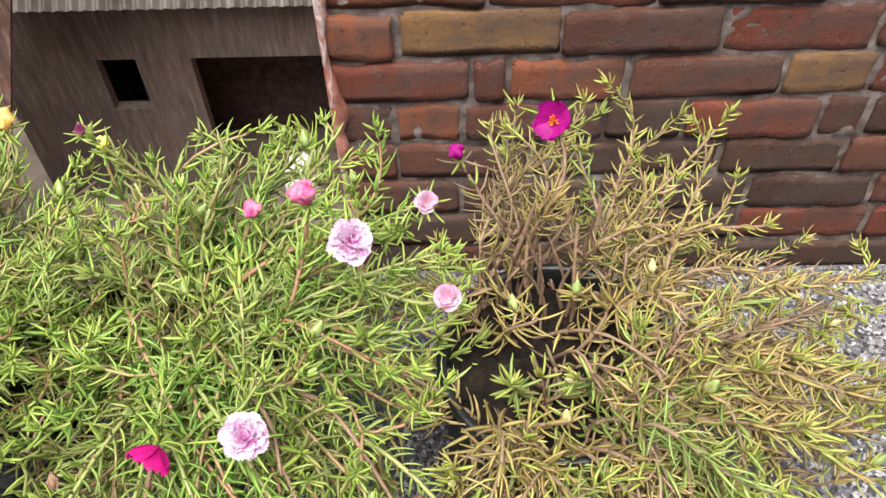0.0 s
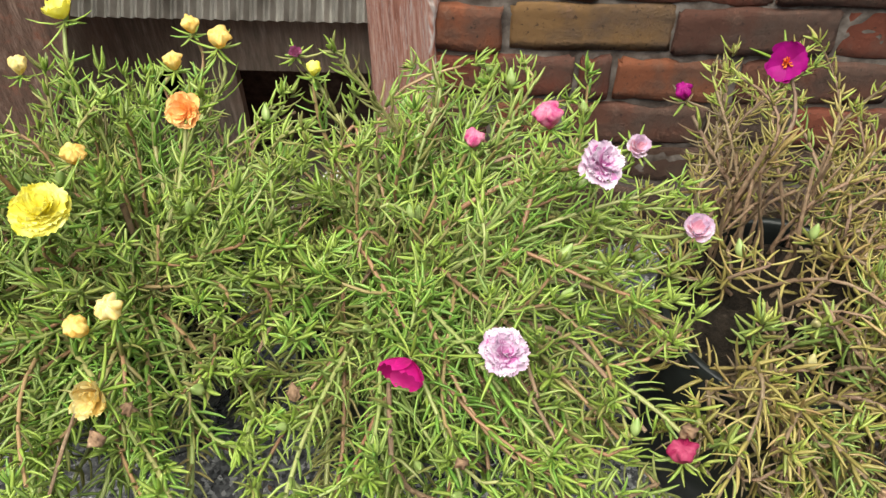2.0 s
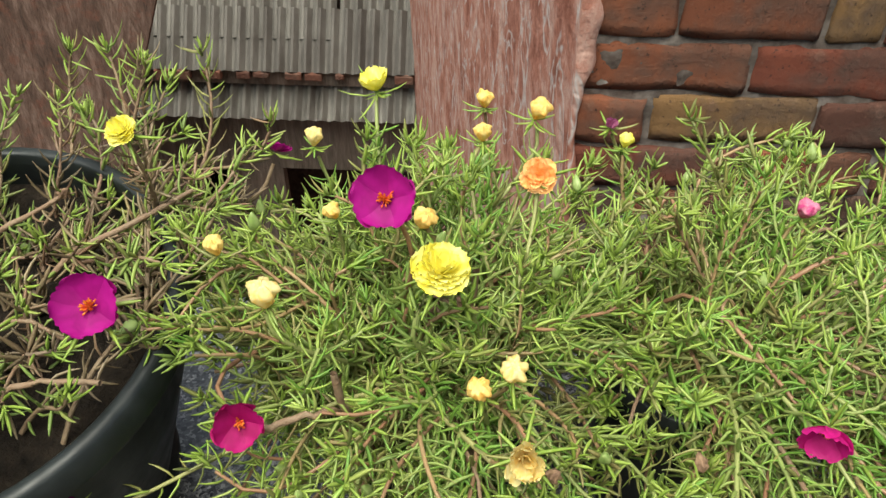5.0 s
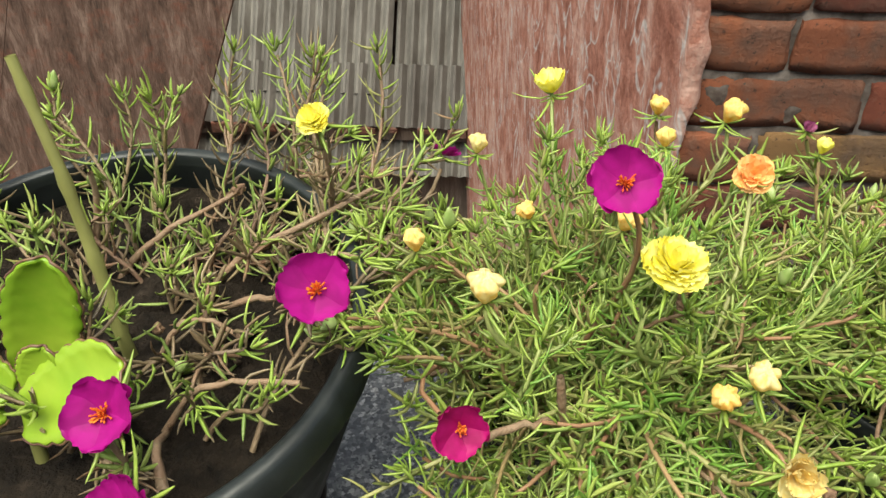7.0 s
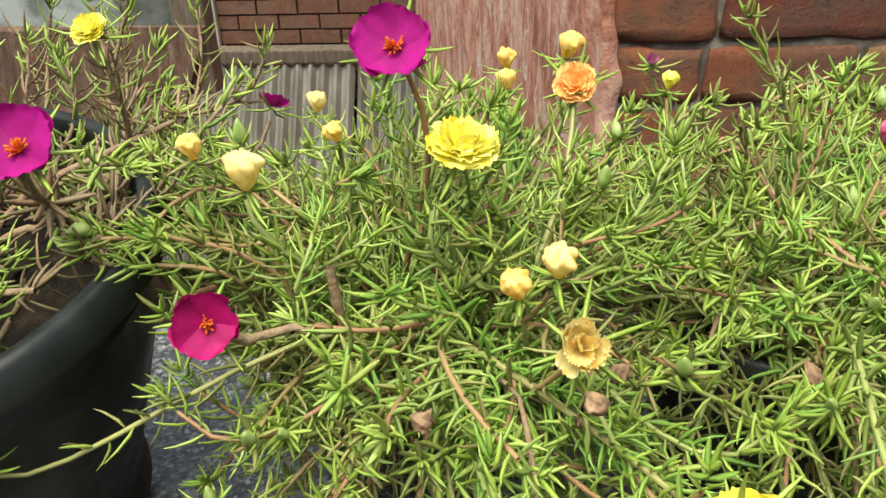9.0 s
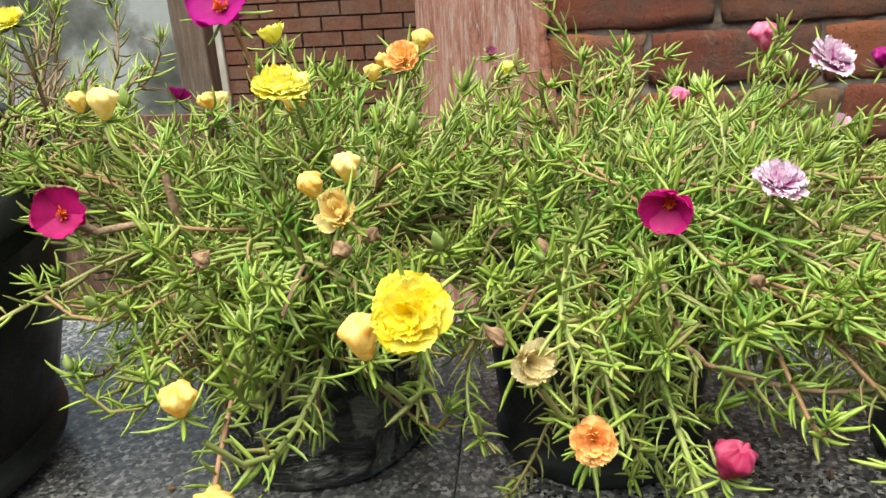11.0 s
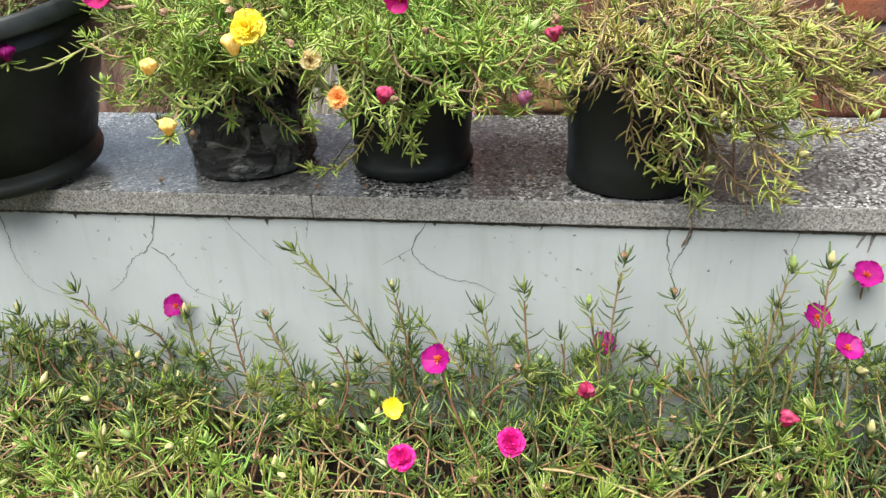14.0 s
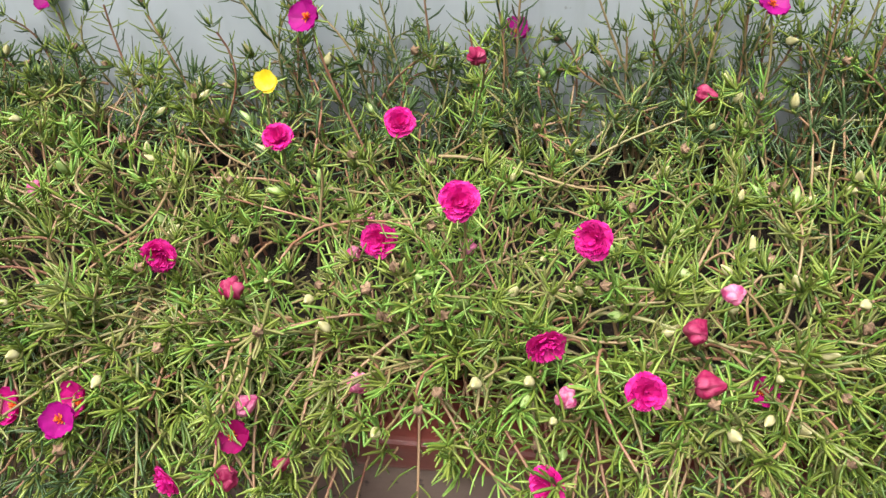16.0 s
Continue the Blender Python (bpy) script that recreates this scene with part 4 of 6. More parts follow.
        for i in range(4):
            j = (i + 1) % 4
            tris.append((0, 1 + j, 1 + i))
            for ri in range(len(rings) - 1):
                p, q = 1 + 4 * ri, 5 + 4 * ri
                tris += [(p + i, p + j, q + j), (p + i, q + j, q + i)]
            p = 1 + 4 * (len(rings) - 1)
            tris.append((p + i, p + j, per - 1))
        tris = np.array(tris)
        faces = (np.arange(n)[:, None, None] * per + tris[None]).reshape(-1, 3)
        return fast_mesh("leaves", verts.reshape(-1, 3), faces, mats, np.repeat(mat, len(tris)))


# ---- flowers ----
def petal(R, width, rise, curl, ruffle, rng, nu=9, nv=8, notch=0.06):
    """One petal as a small sheet, along +x, rising in z."""
    verts, faces = [], []
    ph = rng.uniform(0, 6.28)
    for i in range(nu + 1):
        s = i / nu
        w = width * (0.14 + 0.86 * math.sin(math.pi * min(0.5, 0.72 * s))) * (1 if s < 0.62 else math.sqrt(max(0.0, 1 - ((s - 0.62) / 0.44) ** 2)))
        for j in range(nv + 1):
            t = 2 * j / nv - 1
            x = R * s * (1 - 0.10 * t * t * s) - (notch * R * (1 - abs(t)) if s > 0.95 else 0)
            y = w * t * 0.5
            z = rise * s ** 1.3 * R + curl * t * t * w * s + ruffle * R * s * s * (math.sin(6.4 * t + ph) + 0.6 * math.sin(13 * t + 2.1 * ph + 5 * s))
            x += ruffle * 0.7 * R * s * math.sin(9 * t + 1.7 * ph) * (1 if s > 0.9 else 0)
            verts.append((x, y, z))
    for i in range(nu):
        for j in range(nv):
            a = i * (nv + 1) + j
            faces.append((a, a + nv + 1, a + nv + 2, a + 1))
    return verts, faces


def whorl(layers, rng, loose=0.04):
    """Petals set in rings: (count, R, width, rise, curl, ruffle)."""
    V, F = [], []
    for count, R, width, rise, curl, ruffle in layers:
        off = rng.uniform(0, 6.28)
        for k in range(count):
            v, f = petal(R * rng.uniform(0.88, 1.07), width, rise * rng.uniform(0.85, 1.15), curl, ruffle, rng)
            m = Matrix.Rotation(off + 2 * math.pi * k / count + rng.uniform(-0.12, 0.12), 4, "Z") @ Matrix.Translation((rng.uniform(0, 0.5) * loose * R, rng.uniform(-0.4, 0.4) * loose * R, rng.uniform(-0.02, 0.02) * R)) @ Euler((rng.gauss(0, loose), rng.gauss(0, loose * 0.8), rng.gauss(0, loose * 0.8))).to_matrix().to_4x4()
            b = len(V)
            V += [tuple(m @ Vector(p)) for p in v]
            F += [tuple(b + i for i in q) for q in f]
    return V, F


def spindle(r, l, lobes=5, twist=1.6, depth=0.16, crumple=0.0, n=20, rows=10, blunt=0.35):
    """A closed bloom or bud: a twisted, fluted egg along +z."""
    V, F = [], []
    for i in range(rows + 1):
        s = i / rows
        rad = r * math.sin(math.pi * (0.05 + 0.95 * s ** 0.85) * (1 - 0.02)) ** 0.8 * (1 - 0.25 * s) + r * blunt * s * (1 - s)
        rad = max(rad, r * 0.05)
        for k in range(n):
            a = 2 * math.pi * k / n
            rr = rad * (1 + depth * math.cos(lobes * a + twist * s * 3) * math.sin(math.pi * min(1, s + 0.1)))
            if crumple:
                rr *= 1 + crumple * noise.noise((math.cos(a) * 2.2 + l * 900, math.sin(a) * 2.2, s * 4))
            V.append((rr * math.cos(a), rr * math.sin(a), l * s))
    for i in range(rows):
        for k in range(n):
            j = (k + 1) % n
            F.append((i * n + k, i * n + j, (i + 1) * n + j, (i + 1) * n + k))
    F.append(tuple(range(n - 1, -1, -1)))
    F.append(tuple(rows * n + k for k in range(n)))
    return V, F


def wad(r, rng, n=44, rows=15):
    """A closed bloom: thin petals rolled round each other and crumpled, blunt or pinched at the top."""
    V, F = [], []
    ph, pinch, lobes, lean = rng.uniform(0, 60), rng.uniform(0.25, 0.7), rng.choice((3, 4, 5)), rng.uniform(-0.25, 0.25)
    tall = r * rng.uniform(1.75, 2.3)
    for i in range(rows + 1):
        s = i / rows
        wide = math.sin(math.pi * (0.10 + 0.50 * s)) if s < 0.75 else math.sin(math.pi * 0.475) * (1 - (1 - pinch) * ((s - 0.75) / 0.25) ** 1.6)
        for k in range(n):
            a = 2 * math.pi * k / n
            fold = abs(math.sin(0.5 * lobes * a + 2.6 * s + ph))
            rr = r * wide * (0.74 + 0.30 * fold * min(1.0, 0.3 + s) + 0.07 * math.sin(9 * a + 5 * s + 2 * ph) * s + 0.34 * s * noise.noise((math.cos(a) * 2.3, math.sin(a) * 2.3, s * 3 + ph)))
            z = tall * s + (0.22 * r * noise.noise((math.cos(a) * 3, math.sin(a) * 3, ph)) if s > 0.8 else 0)
            V.append((rr * math.cos(a) + lean * r * s * s, rr * math.sin(a), z))
    top = len(V)
    V.append((lean * r, 0, tall * 0.86))
    for i in range(rows):
        for k in range(n):
            j = (k + 1) % n
            F.append((i * n + k, i * n + j, (i + 1) * n + j, (i + 1) * n + k))
    F += [(rows * n + k, rows * n + (k + 1) % n, top) for k in range(n)]
    F.append(tuple(range(n - 1, -1, -1)))
    return V, F


def calyx(r, rng, count=6, length=2.2):
    """Green sepals and small leaves round the base of a bloom."""
    fo = Foliage(rng.randrange(10**6))
    a = np.arange(count) * 2 * np.pi / count + rng.uniform(0, 6)
    ang = np.array([rng.uniform(1.7, 2.4) for _ in range(count)])
    way = np.column_stack([np.cos(a) * np.sin(ang), np.sin(a) * np.sin(ang), np.cos(ang)])
    up = np.column_stack([-np.cos(a) * 0.4, -np.sin(a) * 0.4, np.ones(count)])
    up -= way * (up * way).sum(1, keepdims=True)
    up /= np.linalg.norm(up, axis=1, keepdims=True)
    fo.leaves(np.tile([0.0, 0.0, -0.0015], (count, 1)), way, up, np.array([r * length * rng.uniform(0.7, 1.2) for _ in range(count)]), np.full(count, 0.0023), np.ones(count))
    return fo.leaf_mesh([M["leaf"], M["leaf_young"], M["leaf"], M["leaf"]])


def stamens(r, rng, count=34):
    V, Q, n = [], [], 0
    for k in range(count):
        a, lean, l = rng.uniform(0, 6.28), rng.uniform(0.05, 0.95), r * rng.uniform(0.28, 0.46)
        d = np.array([math.cos(a) * math.sin(lean), math.sin(a) * math.sin(lean), math.cos(lean)])
        v, q = tube([d * l * 0.05, d * l * 0.6, d * l * 0.85, d * l], [0.00025, 0.00022, 0.0005, 0.0003], 5)
        V.append(v)
        Q.append(q + n)
        n += len(v)
    return fast_mesh("stamens", np.vstack(V), np.vstack(Q), [M["stamen"]])


LOOKS = {
    "single": ("magenta", "open single magenta bloom with orange stamens"),
    "single_red": ("crimson", "open single crimson-pink bloom with orange stamens"),
    "cup_magenta": ("cerise", "half-open magenta bloom"),
    "double_yellow": ("yellow", "ruffled double lemon-yellow bloom"),
    "double_gold": ("gold", "ruffled double golden-yellow bloom"),
    "double_pink": ("pink_white", "double bloom streaked pink and white"),
    "double_magenta": ("hotpink", "double hot-pink bloom"),
    "half_yellow": ("yellow", "half-open yellow bloom"),
    "half_gold": ("gold", "half-open golden-yellow bloom"),
    "ball_orange": ("orange", "round double orange bloom"),
    "ball_pale": ("pale_pink", "small round pale pink bloom"),
    "dry_yellow": ("cream", "fading pale yellow bloom"),
    "dry_cream": ("withered", "withered cream bloom"),
    "dry_pink": ("mauve", "withered pink bloom"),
    "closed_cream": ("cream", "closed pale yellow bloom"),
    "closed_gold": ("amber", "closed yellow bloom"),
    "closed_orange": ("orange", "closed orange bloom"),
    "closed_magenta": ("magenta", "closed magenta bloom"),
    "closed_pink": ("pink", "closed pink bloom"),
    "closed_red": ("red", "closed dark red bloom"),
    "closed_mauve": ("mauve", "closed mauve bloom"),
    "closed_green": ("yellow", "yellow bud about to open"),
}


def add_flower(plant, kind, at, size, face, seed):
    rng = random.Random(seed)
    mat, label = LOOKS[kind]
    face = Vector(face).normalized()
    family = kind.split("_")[0]
    R = size
    if family == "single":
        V, F = whorl([(5, R, R * 1.6, 0.56, 0.08, 0.05)], rng, 0.07)
    elif family == "cup":
        V, F = whorl([(5, R, R * 1.45, 0.8, 0.12, 0.05)], rng)
    elif kind == "double_pink":
        V, F = whorl([(9, R, R * 0.8, 0.10, 0.10, 0.05), (10, R * 0.88, R * 0.6, 0.26, 0.16, 0.08), (10, R * 0.74, R * 0.5, 0.45, 0.22, 0.11), (9, R * 0.58, R * 0.42, 0.72, 0.28, 0.13), (8, R * 0.42, R * 0.36, 1.1, 0.3, 0.14), (5, R * 0.26, R * 0.3, 2.0, 0.3, 0.14)], rng, 0.17)
    elif family == "double":
        V, F = whorl([(7, R, R * 1.1, 0.13, 0.04, 0.04), (8, R * 0.9, R * 0.85, 0.32, 0.08, 0.055)], rng, 0.07)
        v2, f2 = whorl([(8, R * 0.76, R * 0.66, 0.56, 0.16, 0.08), (8, R * 0.6, R * 0.52, 0.85, 0.22, 0.09), (7, R * 0.44, R * 0.44, 1.3, 0.28, 0.10), (4, R * 0.28, R * 0.36, 2.2, 0.3, 0.1)], rng, 0.16)
        F += [tuple(len(V) + i for i in q) for q in f2]
        V += v2
    elif family == "half":
        V, F = whorl([(5, R * 1.0, R * 1.0, 1.0, 0.2, 0.05), (5, R * 0.85, R * 0.8, 1.3, 0.2, 0.08)], rng)
    elif kind == "ball_orange":
        V, F = whorl([(7, R, R * 1.0, 0.25, 0.20, 0.04), (8, R * 0.86, R * 0.72, 0.50, 0.28, 0.06), (8, R * 0.70, R * 0.56, 0.80, 0.32, 0.08), (7, R * 0.52, R * 0.44, 1.25, 0.34, 0.09), (5, R * 0.32, R * 0.34, 2.2, 0.34, 0.1)], rng, 0.10)
    elif family == "ball":
        V, F = whorl([(6, R * 0.98, R * 1.05, 0.62, 0.30, 0.05), (6, R * 0.86, R * 0.85, 0.95, 0.32, 0.07), (6, R * 0.68, R * 0.62, 1.4, 0.3, 0.09), (5, R * 0.46, R * 0.45, 2.1, 0.3, 0.1)], rng, 0.13)
    elif family == "dry":
        V, F = whorl([(6, R * 0.9, R * 1.0, 1.1, 0.4, 0.10), (6, R * 0.8, R * 0.8, 1.3, 0.4, 0.12), (5, R * 0.6, R * 0.6, 1.9, 0.4, 0.12), (4, R * 0.4, R * 0.5, 2.8, 0.4, 0.12)], rng, 0.14)
    else:
        V, F = wad(R * 0.95, rng)
    q = face.to_track_quat("Z", "Y")
    m = Matrix.Translation(Vector(at) - plant.location) @ q.to_matrix().to_4x4() @ Matrix.Rotation(rng.uniform(0, 6.28), 4, "Z")
    drop = {"single": 0.10, "cup": 0.3, "double": 0.25, "half": 0.4, "ball": 0.4, "dry": 0.4}.get(family, 0.9) * R
    m = m @ Matrix.Translation((0, 0, -drop))
    slots, index = [M[mat]], None
    if kind in ("double_pink", "ball_pale"):
        slots.append(M["petal_white"])
        index = [1 if (i // 8) % 9 >= 6 else 0 for i in range(len(F))]
    fl = child("flower", mesh_of("flower", V, F, slots, True, index), plant, label, m)
    if family in ("single", "cup"):
        child("stamen_tuft", stamens(R, rng), fl, "orange-red stamens")
    child("calyx", calyx(R, rng, 6 if family != "closed" else 5, 1.5 if R > 0.012 else 1.9), fl)
    return Vector(at) - face * drop


BUDS = []


def bud_meshes():
    for mat in ("bud_green", "bud_green", "bud_pale"):
        V, F = spindle(0.0036, 0.0135, 3, 0.4, 0.14, 0.08, 12, 9, 0.1)
        BUDS.append(mesh_of("bud", V, F, M[mat]))
    V, F = spindle(0.0034, 0.009, 5, 1.5, 0.22, 0.7, 20, 12, 0.4)
    BUDS.append(mesh_of("bud", V, F, M["dead_bloom"]))


bud_meshes()


def flower_stem(fo, root, head, face, **kw):
    """The stalk that carries a bloom, leafy to just below it."""
    face = Vector(face)
    end = (0.45 * face.x, 0.45 * face.y, abs(face.z) * 0.5 + 0.75)
    fo.stem(root, head, end, **{**kw, "heart": 0})


def facing(rng, kind):
    """Blooms turn to the open side of the ledge and to the sky; closed ones stand up."""
    if kind.startswith(("closed", "half")):
        return (rng.uniform(-0.35, 0.35), rng.uniform(-0.4, 0.15), 1.0)
    return (rng.uniform(-0.25, 0.25), rng.uniform(-0.8, -0.45), 0.85)


def moss_rose(name, base, label, flowers, tips, seed, mats, stem_mat="stem", root_r=0.045, size=0.0225, buds=20, faces=None, sticks=(), bare_to=(0.2, 0.45), near=False, bud_set=(0, 1), dead=(), unruly=0.55, leaf_size=0.78, branches=0, **kw):
    """A whole plant: root disc at base, blooms, and stems to every tip (x, y, z, lean outwards)."""
    rng = random.Random(seed)
    plant = thing(name, base, label, "flowering plant", "moss roses on the ledge")
    fo = Foliage(seed, leaf_size)
    b = Vector(base)

    def root(to):
        a = math.atan2(to.y, to.x) + rng.gauss(0, 0.9)
        r = min(root_r * math.sqrt(rng.uniform(0.05, 1)), math.hypot(to.x, to.y) * 0.9 + 0.01)
        if near:
            r = min(root_r, math.hypot(to.x, to.y) * rng.uniform(0.5, 1.0))
            a = math.atan2(to.y, to.x) + rng.gauss(0, 0.4)
        return (r * math.cos(a), r * math.sin(a), 0.0)

    for i, (kind, x, y, z, R) in enumerate(flowers):
        face = Vector((faces or {}).get((x, y)) or facing(rng, kind))
        head = add_flower(plant, kind, (x, y, z), R, face, seed * 100 + i)
        flower_stem(fo, root(head - b), head - b, face, size=size, **{**kw, "start": 0.4, "rosette": -2 if kind.startswith(("single", "cup")) else 3, "spread": (95, 135), "stop": 0.62 if kind.startswith("single") else 0.84, "r": 0.0015, **({"step": 0.009, "r": 0.0012} if kind == "closed_magenta" and z < 0.2 else {})})
    spots = []
    heads = [Vector(f[1:4]) for f in flowers]
    for (x, y, z, out, *small) in tips:
        if any((Vector((x, y, z)) - h).length < (0.040 if y < h.y else 0.024) for h in heads):
            continue
        tip = Vector((x, y, z)) - b
        o = Vector((tip.x, tip.y, 0))
        o = o.normalized() if o.length > 1e-4 else Vector((0, 0, 0))
        wild = unruly if rng.random() < 0.5 else 0.2
        end = o * out + Vector((rng.gauss(0, wild), rng.gauss(0, wild), 1.0 - 0.5 * out))
        scale = small[0] if small else 1.0
        pts = fo.stem(root(tip), tip, end, size=size * scale, start=rng.uniform(*bare_to), **{**kw, "wide": kw.get("wide", 0.0027) * (0.4 + 0.6 * scale)})
        spots.append((tip, end))
    woody = []
    for x, y, z, *_ in rng.sample(tips, min(branches, len(tips))):
        turn, far = rng.uniform(0, 6.28), rng.uniform(0.05, 0.09)
        a = Vector((x, y, z - rng.uniform(0.008, 0.02)))
        c = Vector((b.x + (x - b.x) * 0.3, b.y + (y - b.y) * 0.3, b.z + 0.02))
        mid = a.lerp(c, 0.45) + Vector((0.2 * far * math.cos(turn), 0.2 * far * math.sin(turn), 0.022))
        woody.append(([tuple(c), tuple(mid), tuple(a)], rng.uniform(0.0012, 0.0018), 0.012))
    for line, r, *leafy in tuple(sticks) + tuple(woody):
        pts = np.array(line, float) - np.array(base)
        if len(pts) > 2:
            for _ in range(2):
                cut = np.vstack([0.75 * pts[:-1] + 0.25 * pts[1:], 0.25 * pts[:-1] + 0.75 * pts[1:]])
                cut = cut.reshape(2, -1, 3).transpose(1, 0, 2).reshape(-1, 3)
                pts = np.vstack([pts[:1], cut[1:-1], pts[-1:]])
        pts = pts + np.array([[rng.gauss(0, r * 0.25) for _ in range(3)] for _ in pts])
        girth = r * np.array([rng.uniform(0.8, 1.2) for _ in pts]) * np.linspace(1, 0.7, len(pts))
        v, q = tube(pts, girth, 7)
        child("branch", fast_mesh("branch", v, q, [M["stem_old"]]), plant, "bare brown branch" if not leafy else "brown leafy runner")
        if leafy:
            fo.dress(pts, leafy[0])
    rng.shuffle(spots)
    for tip, end in spots[:buds]:
        m = Matrix.Translation(tip) @ Vector(end).to_track_quat("Z", "Y").to_matrix().to_4x4() @ Matrix.Diagonal((*(rng.uniform(0.65, 1.05),) * 3, 1))
        child("bud", BUDS[rng.choice(bud_set)], plant, m=m)
    for x, y, z in dead:
        m = Matrix.Translation(Vector((x, y, z)) - b) @ Euler((rng.uniform(-1, 1), rng.uniform(-1, 1), rng.uniform(0, 6))).to_matrix().to_4x4() @ Matrix.Diagonal((rng.uniform(0.7, 1.1), rng.uniform(0.6, 1.0), rng.uniform(0.8, 1.2), 1))
        child("dead_bloom", BUDS[3], plant, "shrivelled brown bloom", m)
    tagged(child("stem_mass", fo.stem_mesh(M[stem_mat]), plant, "thin fleshy stems"), kind="stuff")
    lv = child("leaf_mass", fo.leaf_mesh([M[k] for k in mats]), plant, "narrow fleshy needle leaves")
    tagged(lv, kind="stuff")
    return plant


def dome(n, cx, cy, rx, ry, z_top, drop, rng, rough=0.018, front=0.0, sink=0.0):
    """Tips spread over the top of a cushion; sink: how far below it they may end."""
    tips = []
    for i in range(n):
        r, a = math.sqrt((i + 0.5) / n), i * 2.399963 + rng.uniform(-0.25, 0.25)
        x, y = cx + rx * r * math.cos(a), cy + ry * r * math.sin(a)
        f = max(0.0, -(math.sin(a)) * r)
        z = z_top - drop * r * r - front * f * f + rng.gauss(0, rough) - sink * rng.random()
        if y < -0.02:
            z = max(z, z_top - 0.055 + rng.uniform(0, 0.04))
        tips.append((x, y, z, 0.05 + (0.45 if y < -0.02 else 0.36) * r * r))
    return tips



# ---- where the blooms stand: kind, place, radius ----
POT_FLOWERS = [
    ("single", -0.292, -0.028, 0.279, 0.0141),
    ("single", -0.370, -0.071, 0.247, 0.0148),
    ("single", -0.350, -0.105, 0.234, 0.0133),
    ("double_yellow", -0.323, 0.099, 0.289, 0.0100),
    ("single", -0.265, 0.188, 0.219, 0.0089),
]
BAG_FLOWERS = [
    ("single_red", -0.235, -0.035, 0.213, 0.0122),
    ("single", -0.169, 0.037, 0.295, 0.0152),
    ("double_yellow", -0.142, 0.033, 0.257, 0.0172),
    ("double_gold", -0.059, -0.124, 0.204, 0.0155),
    ("closed_cream", -0.227, 0.010, 0.254, 0.0085),
    ("closed_gold", -0.265, 0.054, 0.246, 0.0059),
    ("closed_gold", -0.157, 0.101, 0.233, 0.0076),
    ("closed_gold", -0.211, 0.104, 0.234, 0.0059),
    ("dry_yellow", -0.099, -0.051, 0.216, 0.0106),
    ("closed_cream", -0.104, -0.003, 0.221, 0.0076),
    ("closed_gold", -0.120, -0.010, 0.214, 0.0068),
    ("half_yellow", -0.200, 0.218, 0.254, 0.0112),
]
BAG_FLOWERS_B = [
    ("closed_cream", -0.246, 0.220, 0.209, 0.0068),
    ("ball_orange", -0.092, 0.118, 0.254, 0.0114),
    ("closed_gold", -0.090, 0.198, 0.249, 0.0076),
    ("closed_gold", -0.126, 0.247, 0.228, 0.0068),
    ("closed_gold", -0.126, 0.202, 0.229, 0.0068),
    ("closed_gold", -0.146, -0.134, 0.174, 0.0076),
    ("closed_gold", -0.143, -0.127, 0.119, 0.0085),
    ("closed_gold", -0.081, -0.107, 0.184, 0.0090),
    ("closed_magenta", -0.327, -0.060, 0.166, 0.0085),
]
MID_FLOWERS = [
    ("closed_pink", 0.119, 0.120, 0.255, 0.0085),
    ("double_pink", 0.149, 0.089, 0.250, 0.0142),
    ("double_pink", 0.096, -0.015, 0.215, 0.0136),
    ("ball_pale", 0.187, 0.178, 0.187, 0.0081),
    ("ball_pale", 0.202, 0.069, 0.221, 0.0085),
    ("cup_magenta", 0.047, -0.019, 0.205, 0.0122),
    ("closed_pink", 0.076, 0.146, 0.215, 0.0068),
    ("dry_pink", -0.042, 0.200, 0.239, 0.0044),
    ("closed_green", -0.031, 0.198, 0.228, 0.0051),
]
MID_FLOWERS_B = [
    ("ball_orange", 0.007, -0.113, 0.141, 0.0100),
    ("dry_cream", -0.017, -0.098, 0.169, 0.0100),
    ("closed_red", 0.053, -0.136, 0.150, 0.0076),
    ("closed_mauve", 0.161, -0.052, 0.122, 0.0076),
    ("closed_red", 0.186, -0.046, 0.178, 0.0076),
]
RIGHT_FLOWERS = [
    ("single", 0.272, 0.195, 0.244, 0.0122),
    ("closed_magenta", 0.209, 0.182, 0.228, 0.0059),
]
BED_FLOWERS = [
    ("single", 0.494, -0.006, -0.069, 0.0135),
    ("single", 0.449, -0.023, -0.110, 0.0135),
    ("single", 0.455, -0.101, -0.093, 0.0135),
    ("single", 0.245, -0.006, -0.166, 0.0135),
    ("single", 0.092, -0.168, -0.082, 0.0135),
    ("single", -0.242, -0.004, -0.142, 0.0135),
    ("double_magenta", 0.056, -0.187, -0.181, 0.0145),
    ("double_magenta", 0.156, -0.155, -0.181, 0.0145),
    ("double_magenta", -0.138, -0.345, -0.146, 0.0145),
    ("double_magenta", 0.003, -0.328, -0.201, 0.0145),
    ("double_magenta", 0.166, -0.298, -0.198, 0.0145),
    ("double_magenta", 0.233, -0.329, -0.134, 0.0145),
]
